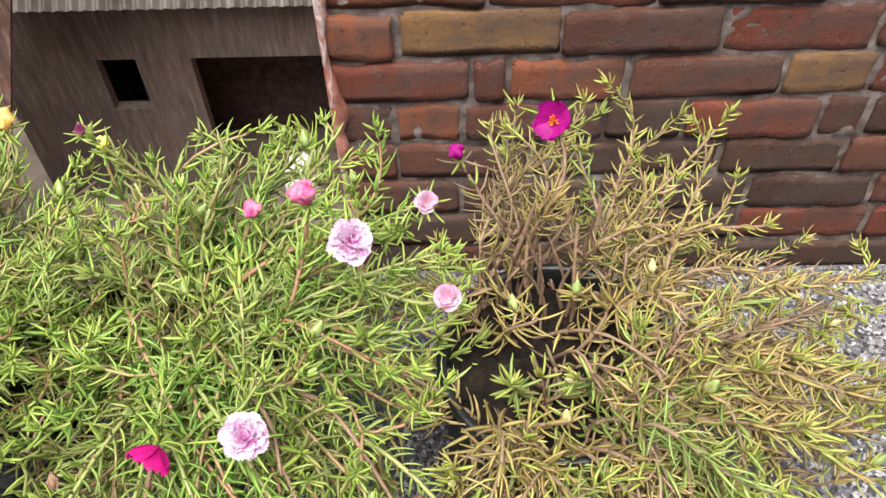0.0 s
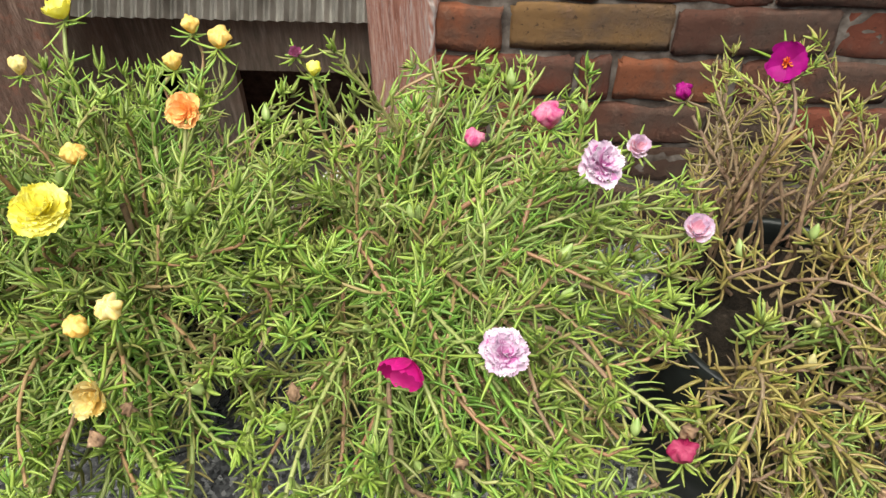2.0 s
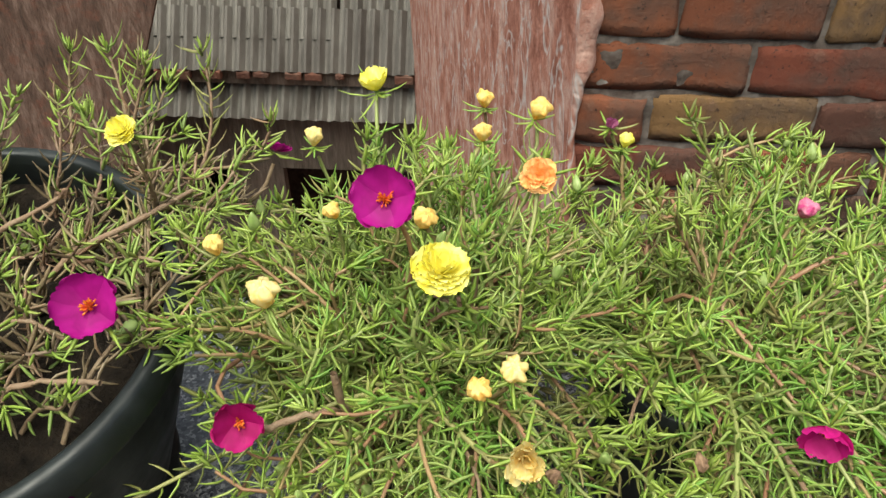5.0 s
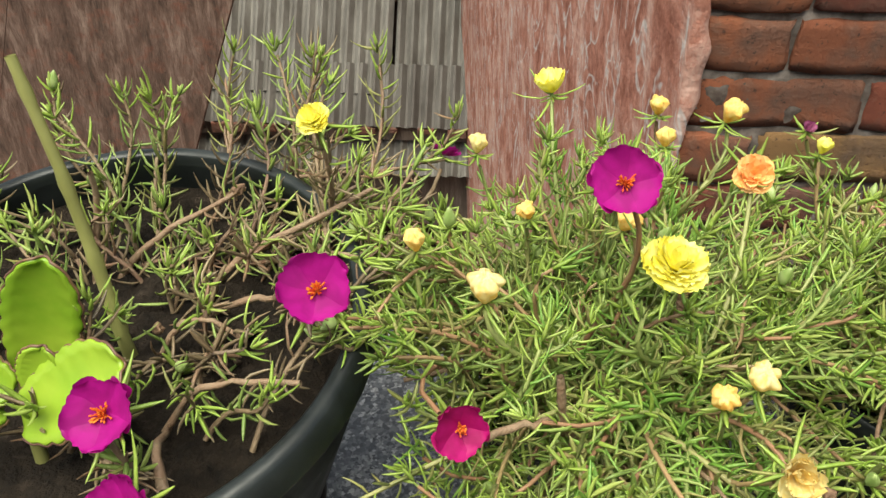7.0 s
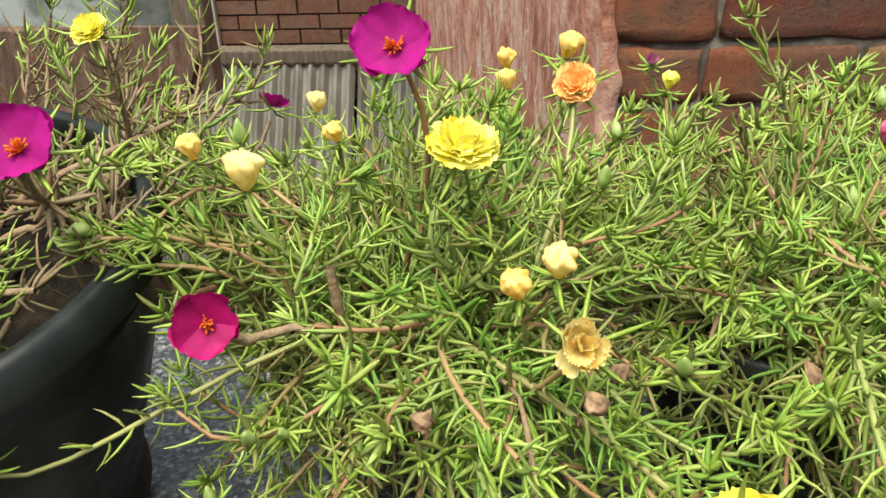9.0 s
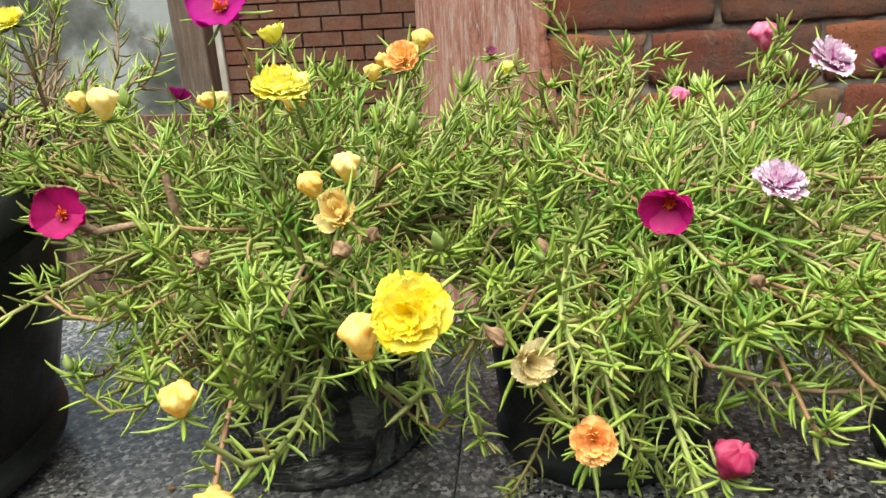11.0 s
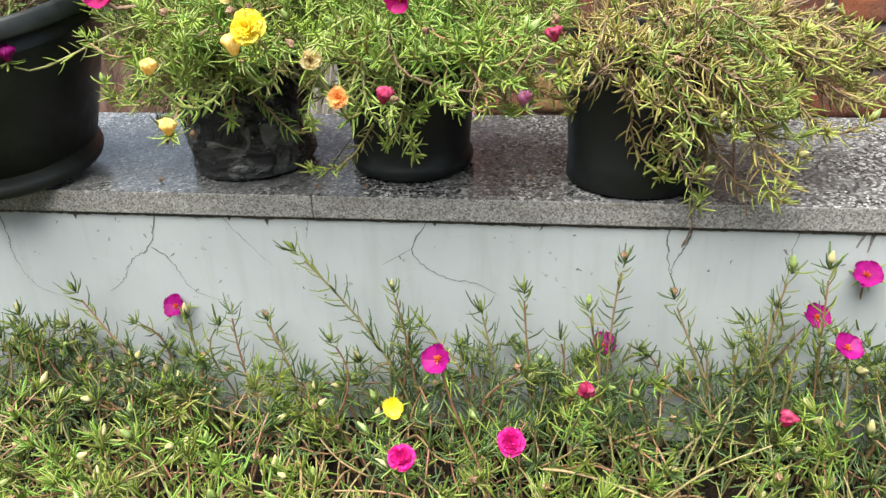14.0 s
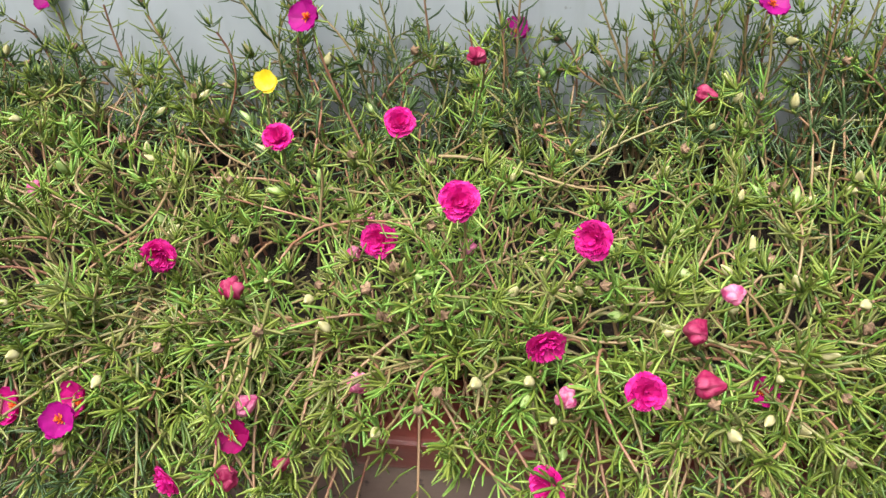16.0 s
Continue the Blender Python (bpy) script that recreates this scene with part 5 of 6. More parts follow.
BED_FLOWERS_B = [
    ("double_magenta", 0.321, -0.343, -0.149, 0.0145),
    ("double_magenta", 0.296, -0.390, -0.204, 0.0145),
    ("closed_pink", -0.132, -0.259, -0.195, 0.007),
    ("closed_pink", 0.143, -0.251, -0.216, 0.007),
    ("closed_pink", 0.142, -0.296, -0.216, 0.007),
    ("closed_pink", 0.234, -0.295, -0.202, 0.007),
    ("closed_pink", 0.402, -0.384, -0.151, 0.007),
    ("closed_red", 0.418, -0.103, -0.175, 0.009),
    ("closed_red", 0.224, -0.148, -0.120, 0.009),
    ("closed_red", 0.078, -0.369, -0.194, 0.009),
    ("closed_red", 0.385, -0.394, -0.175, 0.009),
    ("closed_red", 0.396, -0.418, -0.196, 0.009),
]
BED_FLOWERS_C = [
    ("half_gold", 0.045, -0.163, -0.144, 0.0112),
    ("double_magenta", 0.357, -0.430, -0.193, 0.013),
    ("cup_magenta", -0.016, -0.442, -0.235, 0.013),
    ("cup_magenta", -0.072, -0.439, -0.250, 0.013),
    ("closed_pink", 0.103, -0.434, -0.231, 0.008),
    ("closed_pink", 0.174, -0.408, -0.234, 0.008),
    ("closed_pink", 0.311, -0.405, -0.229, 0.008),
    ("single_red", 0.096, -0.451, -0.244, 0.011),
    ("double_magenta", 0.057, -0.481, -0.260, 0.012),
    ("double_magenta", 0.301, -0.467, -0.244, 0.013),
    ("cup_magenta", 0.434, -0.393, -0.226, 0.01),
    ("closed_red", 0.092, -0.474, -0.260, 0.009),
    ("closed_red", 0.126, -0.451, -0.269, 0.006),
    ("single", -0.012, -0.466, -0.225, 0.012),
]


def build_ledge():
    rng = random.Random(77)
    build_pot("flower_pot", (-0.431, 0.053, 0.010), 0.092, 0.139, 0.202, "large round black plastic pot with sparse moss rose and a succulent", 0.0085, 0.018, 0.026, lean=radians(7.0))
    build_bag((-0.162, 0.096, 0.0), 0.068, 0.14)
    build_pot("flower_pot", (0.026, 0.100, 0.0), 0.064, 0.078, 0.150, "small round black plastic pot hidden under moss rose", 0.003, 0.010, foot=True)
    build_pot("flower_pot", (0.271, 0.076, 0.0), 0.071, 0.076, 0.150, "round black plastic pot with a straggly browning moss rose", 0.002, 0.008, foot=False)

    tall = [(-0.404, 0.219, 0.274, 0.1), (-0.337, 0.181, 0.288, 0.1), (-0.349, 0.238, 0.243, 0.1), (-0.307, 0.200, 0.286, 0.1), (-0.254, 0.152, 0.266, 0.2), (-0.463, 0.170, 0.264, 0.1), (-0.346, 0.192, 0.281, 0.1), (-0.50, 0.16, 0.27, 0.1), (-0.375, 0.21, 0.28, 0.2), (-0.43, 0.14, 0.275, 0.2), (-0.39, 0.16, 0.27, 0.3), (-0.53, 0.12, 0.26, 0.3), (-0.48, 0.12, 0.275, 0.2), (-0.30, 0.13, 0.235, 0.5), (-0.44, 0.20, 0.25, 0.1)]
    tips = tall + dome(36, -0.42, 0.06, 0.15, 0.135, 0.222, 0.01, rng, 0.022)
    tips += [(-0.30 + rng.uniform(-0.05, 0.03), 0.10 + rng.uniform(-0.09, 0.1), 0.215 + rng.uniform(-0.02, 0.03), 0.7) for _ in range(17)]
    tips += [(-0.435 + rng.uniform(-0.085, 0.085), 0.045 + rng.uniform(-0.085, 0.085), 0.20 + rng.uniform(-0.01, 0.025), 1.2) for _ in range(15)]
    moss_rose("moss_rose", (-0.43, 0.05, 0.18), "sparse moss rose with magenta blooms sprawling in the large pot", POT_FLOWERS, tips, 1, ("leaf", "leaf_young", "leaf_brown", "leaf_olive"), "stem_old", 0.125, 0.0195, 9, leaf_size=0.92, step=0.0040, r=0.0012, lift=0.4, bare_to=(0.0, 0.2), near=True, wander=0.014, odd=0.45, fresh=0.2,
              faces={(-0.292, -0.028): (0.1, -0.62, 0.75), (-0.370, -0.071): (-0.05, -0.65, 0.75), (-0.323, 0.099): (-0.2, -0.45, 0.85), (-0.265, 0.188): (0.2, 0.5, 0.7)},
              sticks=(([(-0.448, 0.078, 0.185), (-0.426, 0.093, 0.21), (-0.396, 0.102, 0.225), (-0.368, 0.107, 0.24)], 0.0021, 0.009), ([(-0.377, -0.026, 0.185), (-0.364, -0.015, 0.205), (-0.339, -0.014, 0.21), (-0.309, -0.017, 0.215)], 0.0020, 0.006), ([(-0.387, 0.054, 0.185), (-0.36, 0.052, 0.205), (-0.334, 0.048, 0.21), (-0.30, -0.02, 0.268)], 0.0022), ([(-0.359, -0.07, 0.20), (-0.366, -0.053, 0.205), (-0.375, -0.026, 0.185)], 0.0024), ([(-0.392, 0.073, 0.185), (-0.367, 0.087, 0.21), (-0.338, 0.093, 0.222), (-0.30, 0.12, 0.235)], 0.0021, 0.006), ([(-0.458, 0.077, 0.185), (-0.446, 0.086, 0.24), (-0.443, 0.082, 0.26)], 0.0022), ([(-0.40, 0.02, 0.18), (-0.38, 0.03, 0.215), (-0.35, 0.025, 0.20)], 0.0016, 0.005)),
              dead=((-0.375, 0.105, 0.236), (-0.40, 0.03, 0.195)))

    tips = dome(135, -0.148, 0.085, 0.155, 0.160, 0.230, 0.045, rng, 0.019, 0.03)
    tips += dome(80, -0.155, 0.08, 0.155, 0.15, 0.215, 0.05, rng, 0.012, 0.06, 0.08)
    tips += [(-0.225 + rng.uniform(-0.04, 0.04), -0.03 + rng.uniform(-0.04, 0.04), rng.uniform(0.11, 0.18), 0.5) for _ in range(7)]
    tips += [(-0.232 + rng.uniform(-0.025, 0.03), 0.05 + rng.uniform(-0.06, 0.07), rng.uniform(0.06, 0.15), 0.4) for _ in range(14)]
    tips += [(rng.uniform(-0.19, -0.02), rng.uniform(-0.11, -0.03), rng.uniform(0.16, 0.205), 0.7) for _ in range(26)]
    tips += [(rng.uniform(-0.305, -0.25), rng.uniform(-0.05, 0.12), rng.uniform(0.205, 0.232), 0.8) for _ in range(15)]
    tips += [(-0.128, -0.03, 0.095, 1.3), (-0.09, -0.04, 0.135, 0.9), (-0.148, 0.144, 0.243, 0.1), (-0.105, -0.115, 0.16, 1.0)]
    moss_rose("moss_rose", (-0.162, 0.096, 0.12), "bushy green moss rose with yellow and magenta blooms in the bag", BAG_FLOWERS + BAG_FLOWERS_B, tips, 2, ("leaf", "leaf_young", "leaf_olive", "leaf_fresh"), "stem", 0.055, 0.0215, 34, branches=13, wander=0.028, bare_to=(0.05, 0.3), dead=((-0.148, -0.08, 0.205), (-0.092, -0.07, 0.203), (-0.087, -0.05, 0.202), (-0.154, -0.06, 0.085), (-0.13, 0.05, 0.215)),
              faces={(-0.059, -0.124): (0.06, -0.9, 0.42), (-0.235, -0.035): (0.3, -0.85, 0.42), (-0.169, 0.037): (0.0, -0.72, 0.68), (-0.142, 0.033): (0.16, -0.18, 0.97), (-0.092, 0.118): (-0.1, -0.7, 0.6), (-0.099, -0.051): (0.0, -0.7, 0.6)},
              sticks=(([(-0.17, 0.04, 0.15), (-0.183, 0.012, 0.135), (-0.186, 0.012, 0.105), (-0.194, 0.012, 0.072)], 0.0016, 0.012), ([(-0.14, 0.04, 0.15), (-0.143, 0.012, 0.13), (-0.147, 0.010, 0.10), (-0.150, 0.008, 0.080)], 0.0016, 0.02), ([(-0.125, 0.079, 0.214), (-0.128, 0.082, 0.15)], 0.0021), ([(-0.232, -0.033, 0.207), (-0.222, -0.028, 0.200), (-0.205, -0.018, 0.201), (-0.19, -0.008, 0.192), (-0.185, 0.03, 0.13)], 0.0020), ([(-0.193, -0.01, 0.222), (-0.191, -0.012, 0.198), (-0.183, 0.0, 0.17), (-0.175, 0.03, 0.13)], 0.0022)))

    tips = dome(135, 0.070, 0.09, 0.155, 0.165, 0.220, 0.04, rng, 0.019, 0.03)
    tips += dome(75, 0.060, 0.09, 0.145, 0.14, 0.205, 0.05, rng, 0.012, 0.06, 0.08)
    tips += [(0.05 + rng.uniform(-0.09, 0.12), -0.09 + rng.uniform(-0.05, 0.03), rng.uniform(0.13, 0.18), 0.4) for _ in range(5)]
    tips += [(rng.uniform(-0.03, 0.21), rng.uniform(-0.11, -0.02), rng.uniform(0.155, 0.20), 0.7) for _ in range(28)]
    tips += [(-0.007, 0.147, 0.279, 0.05), (0.079, 0.205, 0.232, 0.1), (0.154, -0.051, 0.192, 1.0), (0.012, -0.141, 0.192, 1.0), (-0.045, -0.05, 0.05, 0.9), (-0.04, -0.04, 0.09, 0.9), (0.12, -0.0, 0.10, 1.0), (0.10, -0.03, 0.10, 1.0), (0.056, -0.05, 0.085, 0.9), (0.035, -0.06, 0.10, 0.9), (0.03, -0.05, 0.075, 0.9), (0.07, -0.045, 0.115, 0.8)]
    runner = [(0.03, 0.05, 0.16), (0.04, -0.05, 0.188), (0.045, -0.06, 0.161), (0.06, -0.06, 0.143), (0.097, -0.06, 0.133), (0.128, -0.06, 0.13), (0.152, -0.06, 0.142), (0.173, -0.06, 0.173)]
    spur = [(0.04, 0.06, 0.15), (0.07, -0.02, 0.178), (0.07, -0.03, 0.163), (0.073, -0.03, 0.142), (0.084, -0.03, 0.133)]
    sprig = [(0.128, -0.06, 0.13), (0.140, -0.062, 0.15), (0.146, -0.064, 0.168)]
    moss_rose("moss_rose", (0.026, 0.10, 0.13), "bushy moss rose with pink-and-white double blooms in a small pot", MID_FLOWERS + MID_FLOWERS_B, tips, 3, ("leaf", "leaf_young", "leaf_olive", "leaf_fresh"), "stem", 0.055, 0.0215, 30, branches=13, wander=0.028, bare_to=(0.05, 0.3), dead=((-0.01, -0.03, 0.185), (-0.026, -0.11, 0.183), (0.075, -0.06, 0.183), (0.056, -0.12, 0.14), (0.19, -0.04, 0.186)),
              faces={(0.149, 0.089): (0.42, -0.5, 0.8), (0.096, -0.015): (0.2, -0.32, 0.92), (0.202, 0.069): (-0.1, -0.45, 0.85), (0.187, 0.178): (0.1, -0.5, 0.8), (0.047, -0.019): (-0.35, -0.8, -0.2), (0.007, -0.113): (-0.1, -0.9, 0.35), (-0.017, -0.098): (0.3, -0.7, 0.3)},
              sticks=((runner, 0.0017, 0.0034), (spur, 0.0015, 0.005), (sprig, 0.0010, 0.003)))

    tips = dome(56, 0.305, 0.08, 0.18, 0.175, 0.185, 0.05, rng, 0.020, 0.05)
    tips += dome(28, 0.34, 0.06, 0.15, 0.14, 0.17, 0.05, rng, 0.015, 0.05, 0.05)
    tips += [(0.232, 0.210, 0.229, 0.1), (0.374, 0.228, 0.212, 0.1), (0.320, 0.273, 0.212, 0.2), (0.351, 0.218, 0.166, 0.4), (0.409, 0.140, 0.201, 0.6), (0.492, 0.228, 0.085, 1.0), (0.52, 0.16, 0.12, 1.0), (0.50, 0.10, 0.09, 1.2), (0.25, 0.235, 0.225, 0.1), (0.30, 0.245, 0.22, 0.1)]
    tips += [(0.30 + rng.uniform(-0.08, 0.12), 0.215 + rng.uniform(-0.03, 0.04), 0.205 + rng.uniform(-0.02, 0.03), 0.15) for _ in range(11)]
    tips += [(0.332 + rng.uniform(-0.045, 0.09), -0.04 + rng.uniform(-0.03, 0.04), rng.uniform(0.02, 0.14), 0.9) for _ in range(28)]
    tips += [(0.47 + rng.uniform(-0.07, 0.08), 0.06 + rng.uniform(-0.09, 0.12), rng.uniform(0.05, 0.18), 0.8) for _ in range(20)]
    tips += [(0.27 + rng.uniform(-0.08, 0.10), 0.03 + rng.uniform(-0.09, 0.07), 0.165 + rng.uniform(-0.03, 0.025), 0.5) for _ in range(18)]
    tips = [t for t in tips if not (0.225 < t[0] < 0.31 and 0.10 < t[1] < 0.19 and rng.random() < 0.7)]
    tips = [t + ((0.66,) if t[1] > 0.10 else (0.95,)) for t in tips]
    stubs = []
    for _ in range(6):
        a, far = rng.uniform(-2.2, 1.2), rng.uniform(0.10, 0.2)
        x, y = 0.28 + rng.uniform(-0.03, 0.04), 0.08 + rng.uniform(-0.05, 0.04)
        dx, dy = far * math.cos(a), far * 0.7 * math.sin(a)
        stubs.append(([(x, y, 0.13), (x + dx * 0.3, y + dy * 0.3, 0.17 + rng.uniform(-0.01, 0.015)), (x + dx * 0.7, y + dy * 0.7, 0.165 + rng.uniform(-0.02, 0.02)), (x + dx, y + dy, 0.15 + rng.uniform(-0.05, 0.03))], rng.uniform(0.0010, 0.0017), 0.012))
    for _ in range(26):
        x, y = 0.262 + rng.uniform(-0.03, 0.035), 0.145 + rng.uniform(-0.03, 0.02)
        stubs.append(([(x, y, 0.13), (x + rng.uniform(-0.006, 0.006), y + rng.uniform(-0.006, 0.006), 0.155), (x + rng.uniform(-0.022, 0.022), y + rng.uniform(-0.015, 0.015), rng.uniform(0.170, 0.215))], rng.uniform(0.0011, 0.0021)))
    moss_rose("moss_rose", (0.271, 0.08, 0.132), "straggly yellowing moss rose with bare brown stems and one bloom", RIGHT_FLOWERS, tips, 4, ("leaf_dry", "leaf_dry_young", "leaf_brown", "leaf"), "stem_old", 0.066, 0.0200, 18, unruly=0.7, leaf_size=0.98, step=0.0036, r=0.0012, wide=0.0029, wander=0.028, lift=0.55, bare_to=(0.0, 0.25), near=True, odd=0.14, fresh=0.2, rosette=5, young=0.82, dead=((0.29, -0.05, 0.155), (0.24, -0.03, 0.155)), bud_set=(2, 2, 0),
              faces={(0.272, 0.195): (-0.3, -0.7, 0.55)}, sticks=stubs)


def build_succulent():
    plant = thing("succulent", (-0.43, 0.05, 0.17), "tall succulent with scalloped yellow-green paddle leaves in the large pot", "succulent")
    pts = [(0.014, -0.022, -0.005), (0.014, -0.025, 0.024), (0.010, -0.021, 0.07), (0.004, -0.016, 0.12), (-0.006, -0.01, 0.175)]
    p = np.array(pts)
    s = np.linspace(0, len(p) - 1, 30)
    q = np.column_stack([np.interp(s, range(len(p)), p[:, k]) for k in range(3)])
    rad = np.linspace(0.0042, 0.0026, 30) * (1 + 0.22 * (np.arange(30) % 6 == 3))
    v, f = tube(q, rad, 10)
    child("stem", fast_mesh("stem", v, f, [M["succulent_stem"]]), plant, "thick ringed green-brown stem")
    rng = random.Random(4)

    def paddle(at, way, up, L, W):
        nu, nv = 36, 8
        way, up = Vector(way).normalized(), Vector(up)
        side = way.cross(up).normalized()
        up = side.cross(way)
        V, F = [], []
        for i in range(nu + 1):
            t = i / nu
            k = (t - 0.56) / (0.62 if t < 0.56 else 0.45)
            w = W * max(0.05, math.sqrt(max(0.0, 1 - k * k))) * (0.93 + 0.09 * abs(math.sin(t * 25)))
            for j in range(nv + 1):
                c = 2 * j / nv - 1
                V.append(tuple(Vector(at) + way * L * t + side * w * c * 0.5 + up * (0.10 * W * c * c + 0.10 * L * t * t)))
        for i in range(nu):
            for j in range(nv):
                a = i * (nv + 1) + j
                F.append((a, a + nv + 1, a + nv + 2, a + 1))
        lf = child("leaf", mesh_of("leaf", V, F, M["paddle_leaf"]), plant, "scalloped fleshy leaf")
        lf.modifiers.new("thick", "SOLIDIFY").thickness = 0.0022
        edge = [V[i * (nv + 1)] for i in range(nu + 1)] + [V[nu * (nv + 1) + j] for j in range(1, nv + 1)] + [V[i * (nv + 1) + nv] for i in range(nu - 1, -1, -1)]
        ev, ef = tube(edge, np.full(len(edge), 0.0007), 5)
        child("margin", fast_mesh("margin", ev, ef, [M["leaf_margin"]]), lf, "dark brown scalloped edge")

    paddle((-0.004, -0.070, 0.038), (0.20, 0.12, 0.68), (0.15, -1, 0.2), 0.074, 0.036)
    paddle((0.003, -0.096, 0.040), (0.54, 0.10, 0.30), (-0.3, -0.7, 0.7), 0.062, 0.040)
    paddle((-0.004, -0.088, 0.050), (-0.6, -0.05, 0.35), (0.2, -0.7, 0.7), 0.036, 0.026)
    paddle((0.004, -0.085, 0.048), (0.2, 0.15, 0.5), (0.1, -0.9, 0.3), 0.026, 0.020)
    paddle((-0.008, -0.094, 0.040), (-0.5, -0.5, 0.3), (0, -0.4, 1), 0.026, 0.018)
    v, f = tube([(-0.004, -0.09, -0.002), (-0.003, -0.088, 0.03), (-0.003, -0.082, 0.056)], [0.0035, 0.003, 0.002], 8)
    child("stem", fast_mesh("stem", v, f, [M["succulent_stem"]]), plant, "short green side shoot")


def build_bed():
    rng = random.Random(99)
    for i, (x0, x1, picks) in enumerate(((-1.2, -0.15, 0), (-0.15, 0.25, 1), (0.25, 1.2, 2))):
        plant = thing("moss_rose_bed", ((x0 + x1) / 2, -0.17, -0.30), "dense carpet of sprawling moss rose with hot-pink blooms in the bed", "flowering plant", "moss roses in the bed")
        b = Vector(plant.location)
        fo = Foliage(50 + i, 0.95, 0.85)
        spots = []
        for k, (kind, x, y, z, R) in enumerate(BED_FLOWERS + BED_FLOWERS_B + BED_FLOWERS_C):
            if not x0 <= x < x1:
                continue
            face = Vector((rng.uniform(-0.35, 0.35), -0.6 + rng.uniform(-0.3, 0.2), 0.8 + rng.uniform(-0.2, 0.2)))
            if kind == "double_magenta" and y < -0.29:
                face = Vector((rng.uniform(-0.5, 0.5), -0.75, rng.uniform(-0.1, 0.8)))
            if kind.startswith("closed"):
                face = Vector((rng.uniform(-0.6, 0.6), rng.uniform(-0.9, 0.1), rng.uniform(-0.2, 0.8)))
            head = add_flower(plant, kind, (x, y, z), R, face, 9000 + k)
            root = Vector((x + rng.uniform(-0.05, 0.05), max(min(y + rng.uniform(-0.02, 0.08), -0.01), -0.33), -0.30))
            flower_stem(fo, root - b, head - b, face, start=0.3, size=0.026, wide=0.0026, rosette=3, spread=(80, 125), step=0.006, stop=0.85) if not kind.startswith(("single", "cup")) else flower_stem(fo, root - b, head - b, face, start=0.3, size=0.026, wide=0.0026, rosette=-2, step=0.006, stop=0.7)
        for (x, z, side) in ((-0.077, -0.044, 0.13), (-0.346, -0.11, 0.12), (0.16, -0.084, 0.02), (0.258, -0.048, -0.01), (0.309, -0.087, 0.08), (0.446, -0.041, 0.01), (0.418, -0.057, -0.02), (0.115, -0.113, 0.04), (0.023, -0.09, 0.03), (-0.422, -0.142, 0.03), (-0.124, -0.137, 0.06), (0.039, -0.128, -0.02), (0.226, -0.10, 0.03), (-0.212, -0.132, 0.01), (0.56, -0.10, -0.03), (0.64, -0.08, 0.04), (-0.55, -0.10, 0.05), (-0.66, -0.12, -0.04)):
            if x0 <= x < x1:
                tip = Vector((x, -0.026 - rng.uniform(0, 0.02), z))
                # tone 4: shade by the wall painted into these shoots
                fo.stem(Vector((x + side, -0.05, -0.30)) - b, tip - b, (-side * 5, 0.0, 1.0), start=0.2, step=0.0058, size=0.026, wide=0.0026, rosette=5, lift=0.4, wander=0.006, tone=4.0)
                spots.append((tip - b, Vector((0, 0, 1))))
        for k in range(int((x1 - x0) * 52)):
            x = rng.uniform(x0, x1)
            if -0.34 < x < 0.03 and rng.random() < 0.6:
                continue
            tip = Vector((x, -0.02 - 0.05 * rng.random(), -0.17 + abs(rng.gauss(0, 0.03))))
            # tone 4 again, the colour carries the shade along the wall
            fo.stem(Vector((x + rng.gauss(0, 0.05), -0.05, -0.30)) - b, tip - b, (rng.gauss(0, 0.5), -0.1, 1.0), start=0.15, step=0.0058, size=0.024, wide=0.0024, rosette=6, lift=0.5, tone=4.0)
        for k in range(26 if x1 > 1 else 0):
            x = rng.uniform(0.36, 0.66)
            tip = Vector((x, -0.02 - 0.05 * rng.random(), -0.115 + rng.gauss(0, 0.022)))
            # also tone 4, with wall shade in the leaf colour
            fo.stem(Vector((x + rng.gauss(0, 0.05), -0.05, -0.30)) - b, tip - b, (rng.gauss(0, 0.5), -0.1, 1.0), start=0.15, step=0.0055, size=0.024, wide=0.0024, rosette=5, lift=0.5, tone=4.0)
        width = x1 - x0
        for k in range(int(width * 1200)):
            x, y = rng.uniform(x0, x1), (-0.455 + 0.447 * rng.random() if rng.random() < 0.76 else rng.uniform(-0.48, -0.36))
            if (abs(x - 0.1) > 0.68 and rng.random() < 0.55) or (y > -0.34 and noise.noise((x * 11, y * 11, 3.5)) > rng.uniform(0.3, 0.8)):
                continue
            if y < -0.37 and 0.11 < x < 0.25 and rng.random() < 0.5:
                continue
            hill = 0.03 * noise.noise((x * 6, y * 6, 0.5))
            z = -0.205 + hill + rng.gauss(0, 0.016) - 0.05 * (rng.random() < 0.3) + (0.045 * rng.random() if y > -0.07 and not -0.34 < x < 0.03 else 0)
            if y < -0.33:
                z -= (-0.33 - y) * rng.uniform(0.0, 0.9)
            lay = rng.random() < 0.45
            a, far = rng.uniform(0, 6.28), rng.uniform(0.05, 0.16) if lay else rng.uniform(0.01, 0.06)
            root = Vector((x + far * math.cos(a), min(max(y + far * math.sin(a), -0.335), -0.005), -0.30))
            way = Vector((x, y, 0)) - Vector((root.x, root.y, 0))
            end = way.normalized() * (0.9 if lay else 0.3) + Vector((rng.uniform(-0.3, 0.3), -0.15, 0.6 if lay else 1.0))
            if y < -0.39:
                end += Vector((0, -0.5, -0.3))
            tip = Vector((x, min(y, -0.012), z))
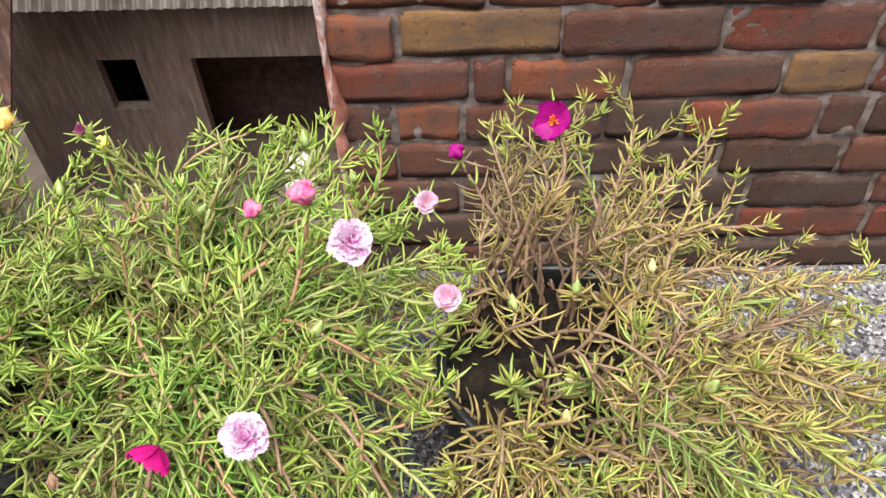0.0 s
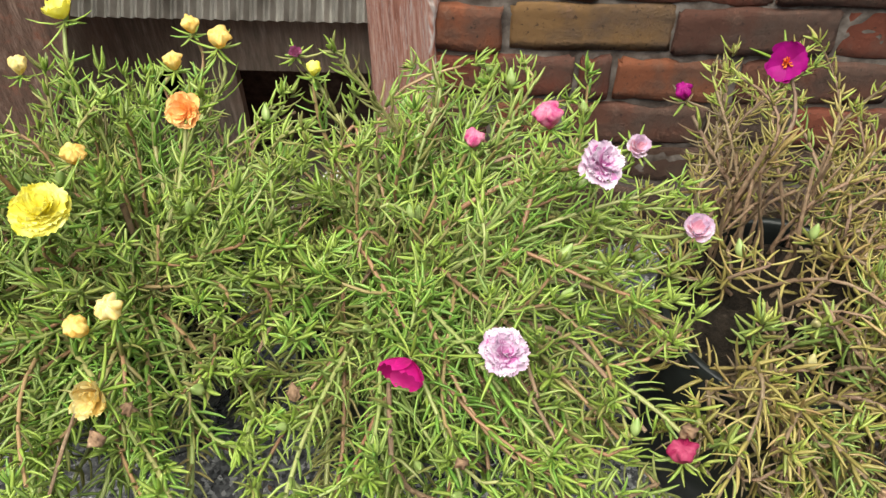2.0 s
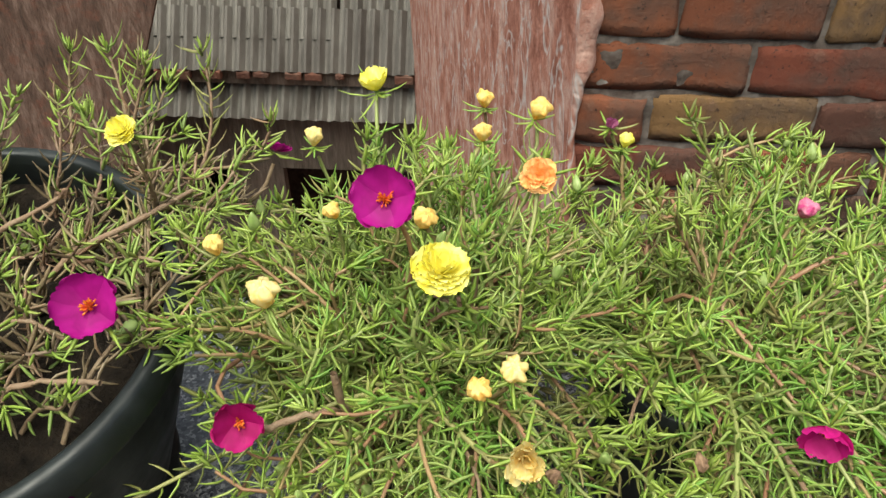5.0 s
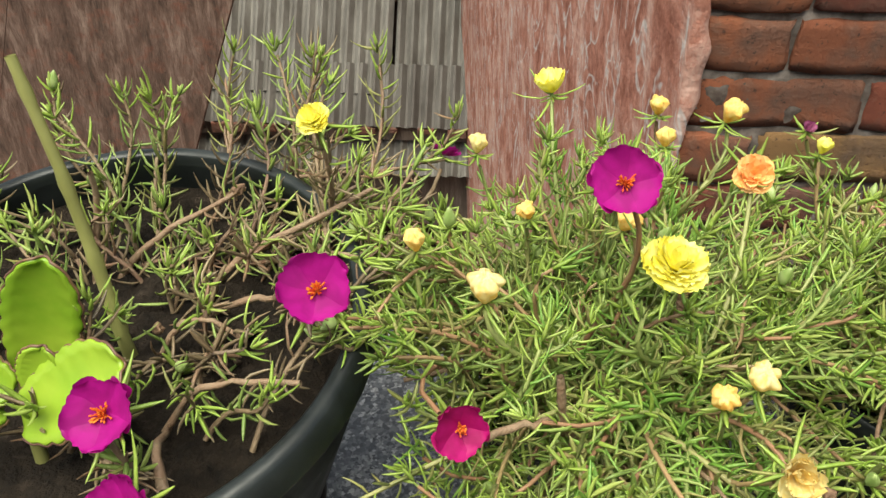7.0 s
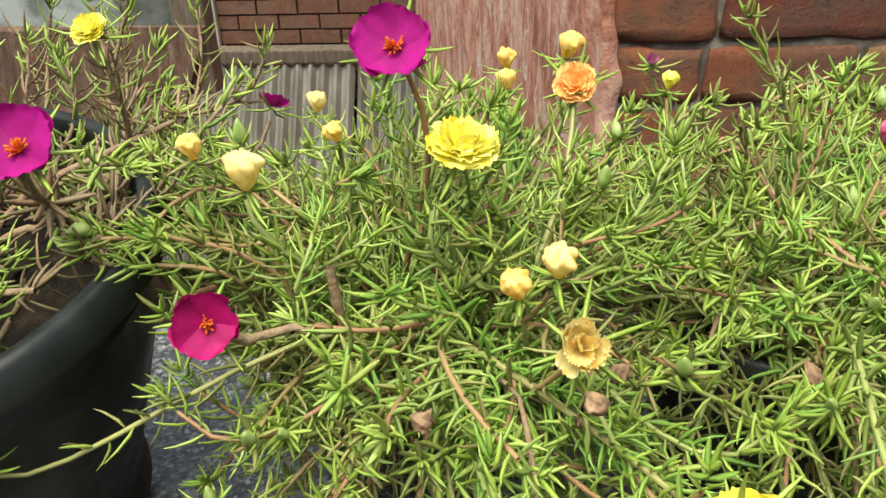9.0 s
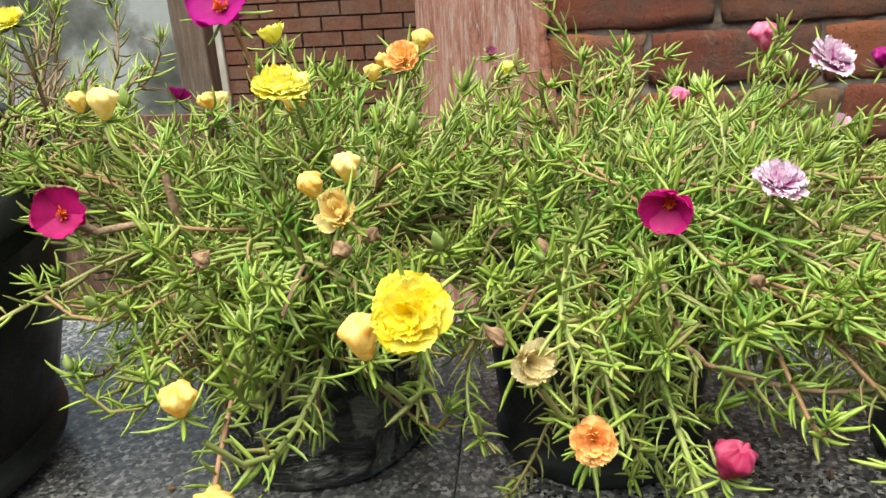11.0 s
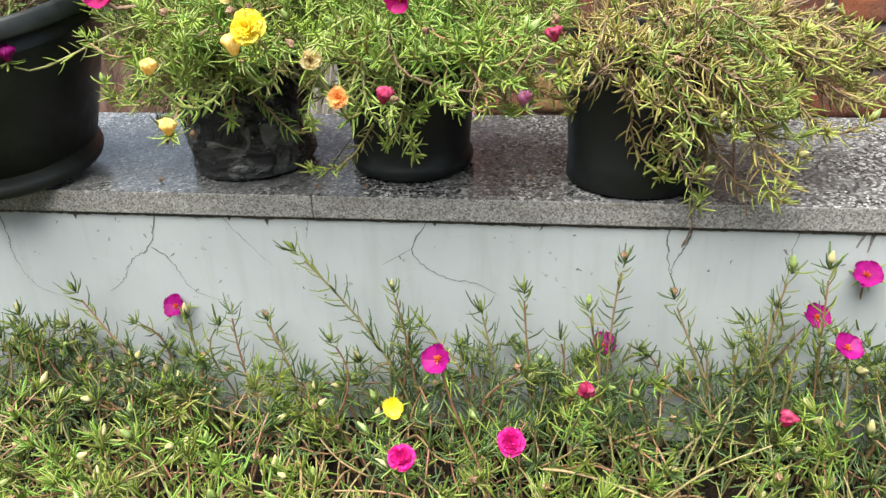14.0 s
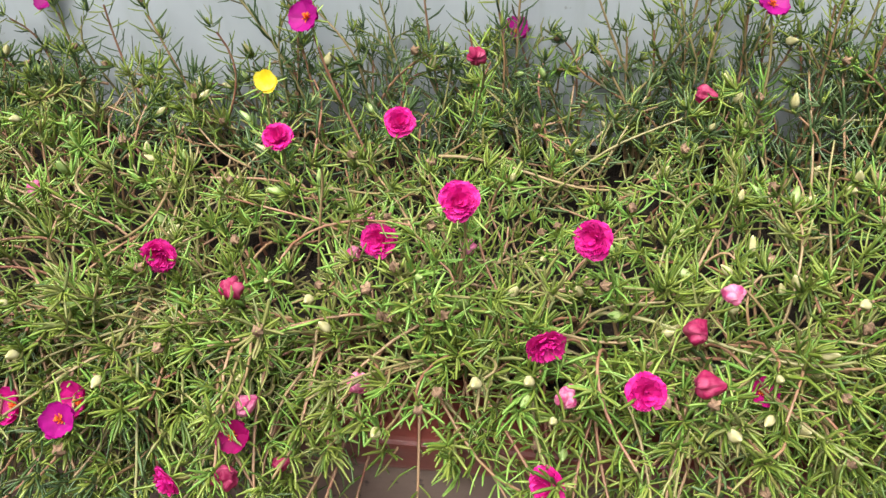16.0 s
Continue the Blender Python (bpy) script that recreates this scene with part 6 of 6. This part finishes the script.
            # most shoots towards the wall take tone 4, shade painted into the leaves
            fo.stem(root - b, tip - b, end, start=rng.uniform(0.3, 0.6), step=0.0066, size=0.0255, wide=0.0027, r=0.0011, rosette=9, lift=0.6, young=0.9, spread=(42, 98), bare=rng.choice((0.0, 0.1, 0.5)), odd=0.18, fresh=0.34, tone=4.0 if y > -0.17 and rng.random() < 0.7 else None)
            spots.append((tip - b, end))
        for k in range(95 if x0 < 0.1 < x1 else 130 if x1 < 0 else 30):
            x = rng.uniform(-0.15, 0.13) if x0 < 0.1 < x1 else rng.uniform(-0.42, -0.15) if x1 < 0 else rng.uniform(0.34, 0.62)
            tip = Vector((x, rng.uniform(-0.50, -0.41), rng.uniform(-0.36, -0.245)))
            root = Vector((x + rng.gauss(0, 0.05), rng.uniform(-0.335, -0.29), -0.30))
            # half of the trailing shoots get tone 4 to paint deep shade between leaves
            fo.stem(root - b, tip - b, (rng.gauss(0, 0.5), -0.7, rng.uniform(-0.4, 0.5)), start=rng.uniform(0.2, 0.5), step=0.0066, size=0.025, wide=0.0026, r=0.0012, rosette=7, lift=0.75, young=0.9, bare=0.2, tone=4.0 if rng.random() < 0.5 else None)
        for k in range(int(width * 7)):
            x, y, a, far = rng.uniform(x0, x1), rng.uniform(-0.43, -0.06), rng.uniform(0, 6.28), rng.uniform(0.10, 0.22)
            root = Vector((x + far * math.cos(a), min(max(y + far * abs(math.sin(a)), -0.335), -0.03), -0.225))
            tip = Vector((x, y, -0.185 + 0.03 * noise.noise((x * 6, y * 6, 0.5)) + rng.gauss(0, 0.010)))
            fo.stem(root - b, tip - b, (tip - root).normalized() + Vector((0, 0, 0.25)), start=0.25, step=0.012, size=0.024, wide=0.0024, r=0.0013, rosette=6, lift=0.16, young=0.9, bare=0.3, wander=0.025)
            spots.insert(0, (tip - b, tip - root + Vector((0, 0, 0.05))))
        rng.shuffle(spots)
        for tip, end in spots[: int(width * 330)]:
            m = Matrix.Translation(tip + end.normalized() * 0.004) @ end.to_track_quat("Z", "Y").to_matrix().to_4x4() @ Matrix.Diagonal((*(rng.uniform(0.75, 1.15),) * 3, 1))
            child("bud", rng.choice(BUDS + BUDS[2:] * 3), plant, m=m)
        tagged(child("stem_mass", fo.stem_mesh(M["stem_red"]), plant, "reddish sprawling stems"), kind="stuff")
        # slot 4 is the leaf with shade in its colour
        lv = child("leaf_mass", fo.leaf_mesh([M["leaf_bed"], M["leaf_bed_young"], M["leaf_olive"], M["leaf_fresh"], M["leaf_shaded"]], ((0.12, 0.8), (0.6, 1.0), (0.94, 0.6))), plant, "narrow needle leaves")
        tagged(lv, kind="stuff")


def build_litter():
    """Dead roots that hang over the edge of the slab, and crumbs of dry bloom on it."""
    rng = random.Random(31)
    root = thing("dead_root", (0.325, 0.0, 0.0), "dry brown root hanging over the edge of the granite slab", "root")
    lines = ([(0.329, 0.082, 0.05), (0.330, 0.06, 0.004), (0.326, 0.021, 0.003), (0.320, -0.002, 0.003), (0.322, -0.004, -0.010), (0.324, -0.002, -0.022), (0.320, 0.004, -0.042), (0.308, 0.009, -0.066)], [(0.320, 0.004, -0.042), (0.312, 0.009, -0.062), (0.317, 0.010, -0.083)], [(0.366, 0.068, 0.05), (0.365, 0.023, 0.003), (0.372, -0.002, 0.003), (0.374, -0.004, -0.010)])
    for pts in lines:
        q = np.array(pts) - np.array((0.325, 0.0, 0.0))
        v, f = tube(q, np.linspace(0.0014, 0.0006, len(q)), 6)
        child("strand", fast_mesh("strand", v, f, [M["dead_bloom"]]), root)
    for x, y in ((0.117, 0.111), (0.142, 0.097), (0.181, 0.11), (-0.011, 0.02), (0.49, 0.204), (-0.061, 0.012), (0.16, 0.05), (-0.25, 0.03)):
        V, F = spindle(0.003, 0.006, 4, 1.0, 0.3, 0.5, 10, 6, 0.5)
        m = Matrix.Rotation(1.5, 4, "Y") @ Matrix.Diagonal((rng.uniform(0.5, 1.1), rng.uniform(0.5, 1.1), rng.uniform(0.5, 1.1), 1))
        V = [m @ Vector(p) for p in V]
        low = min(p.z for p in V)
        crumb = thing("fallen_bloom", (x, y, 0.0), "shrivelled brown bloom fallen on the granite slab", "dead flower", "fallen blooms on the slab")
        child("petal_clump", mesh_of("petal_clump", [(p.x, p.y, p.z - low) for p in V], F, M["dead_bloom"]), crumb)


build_parapet()
build_litter()
build_yard()
build_ledge()
build_succulent()
build_bed()
build_house()
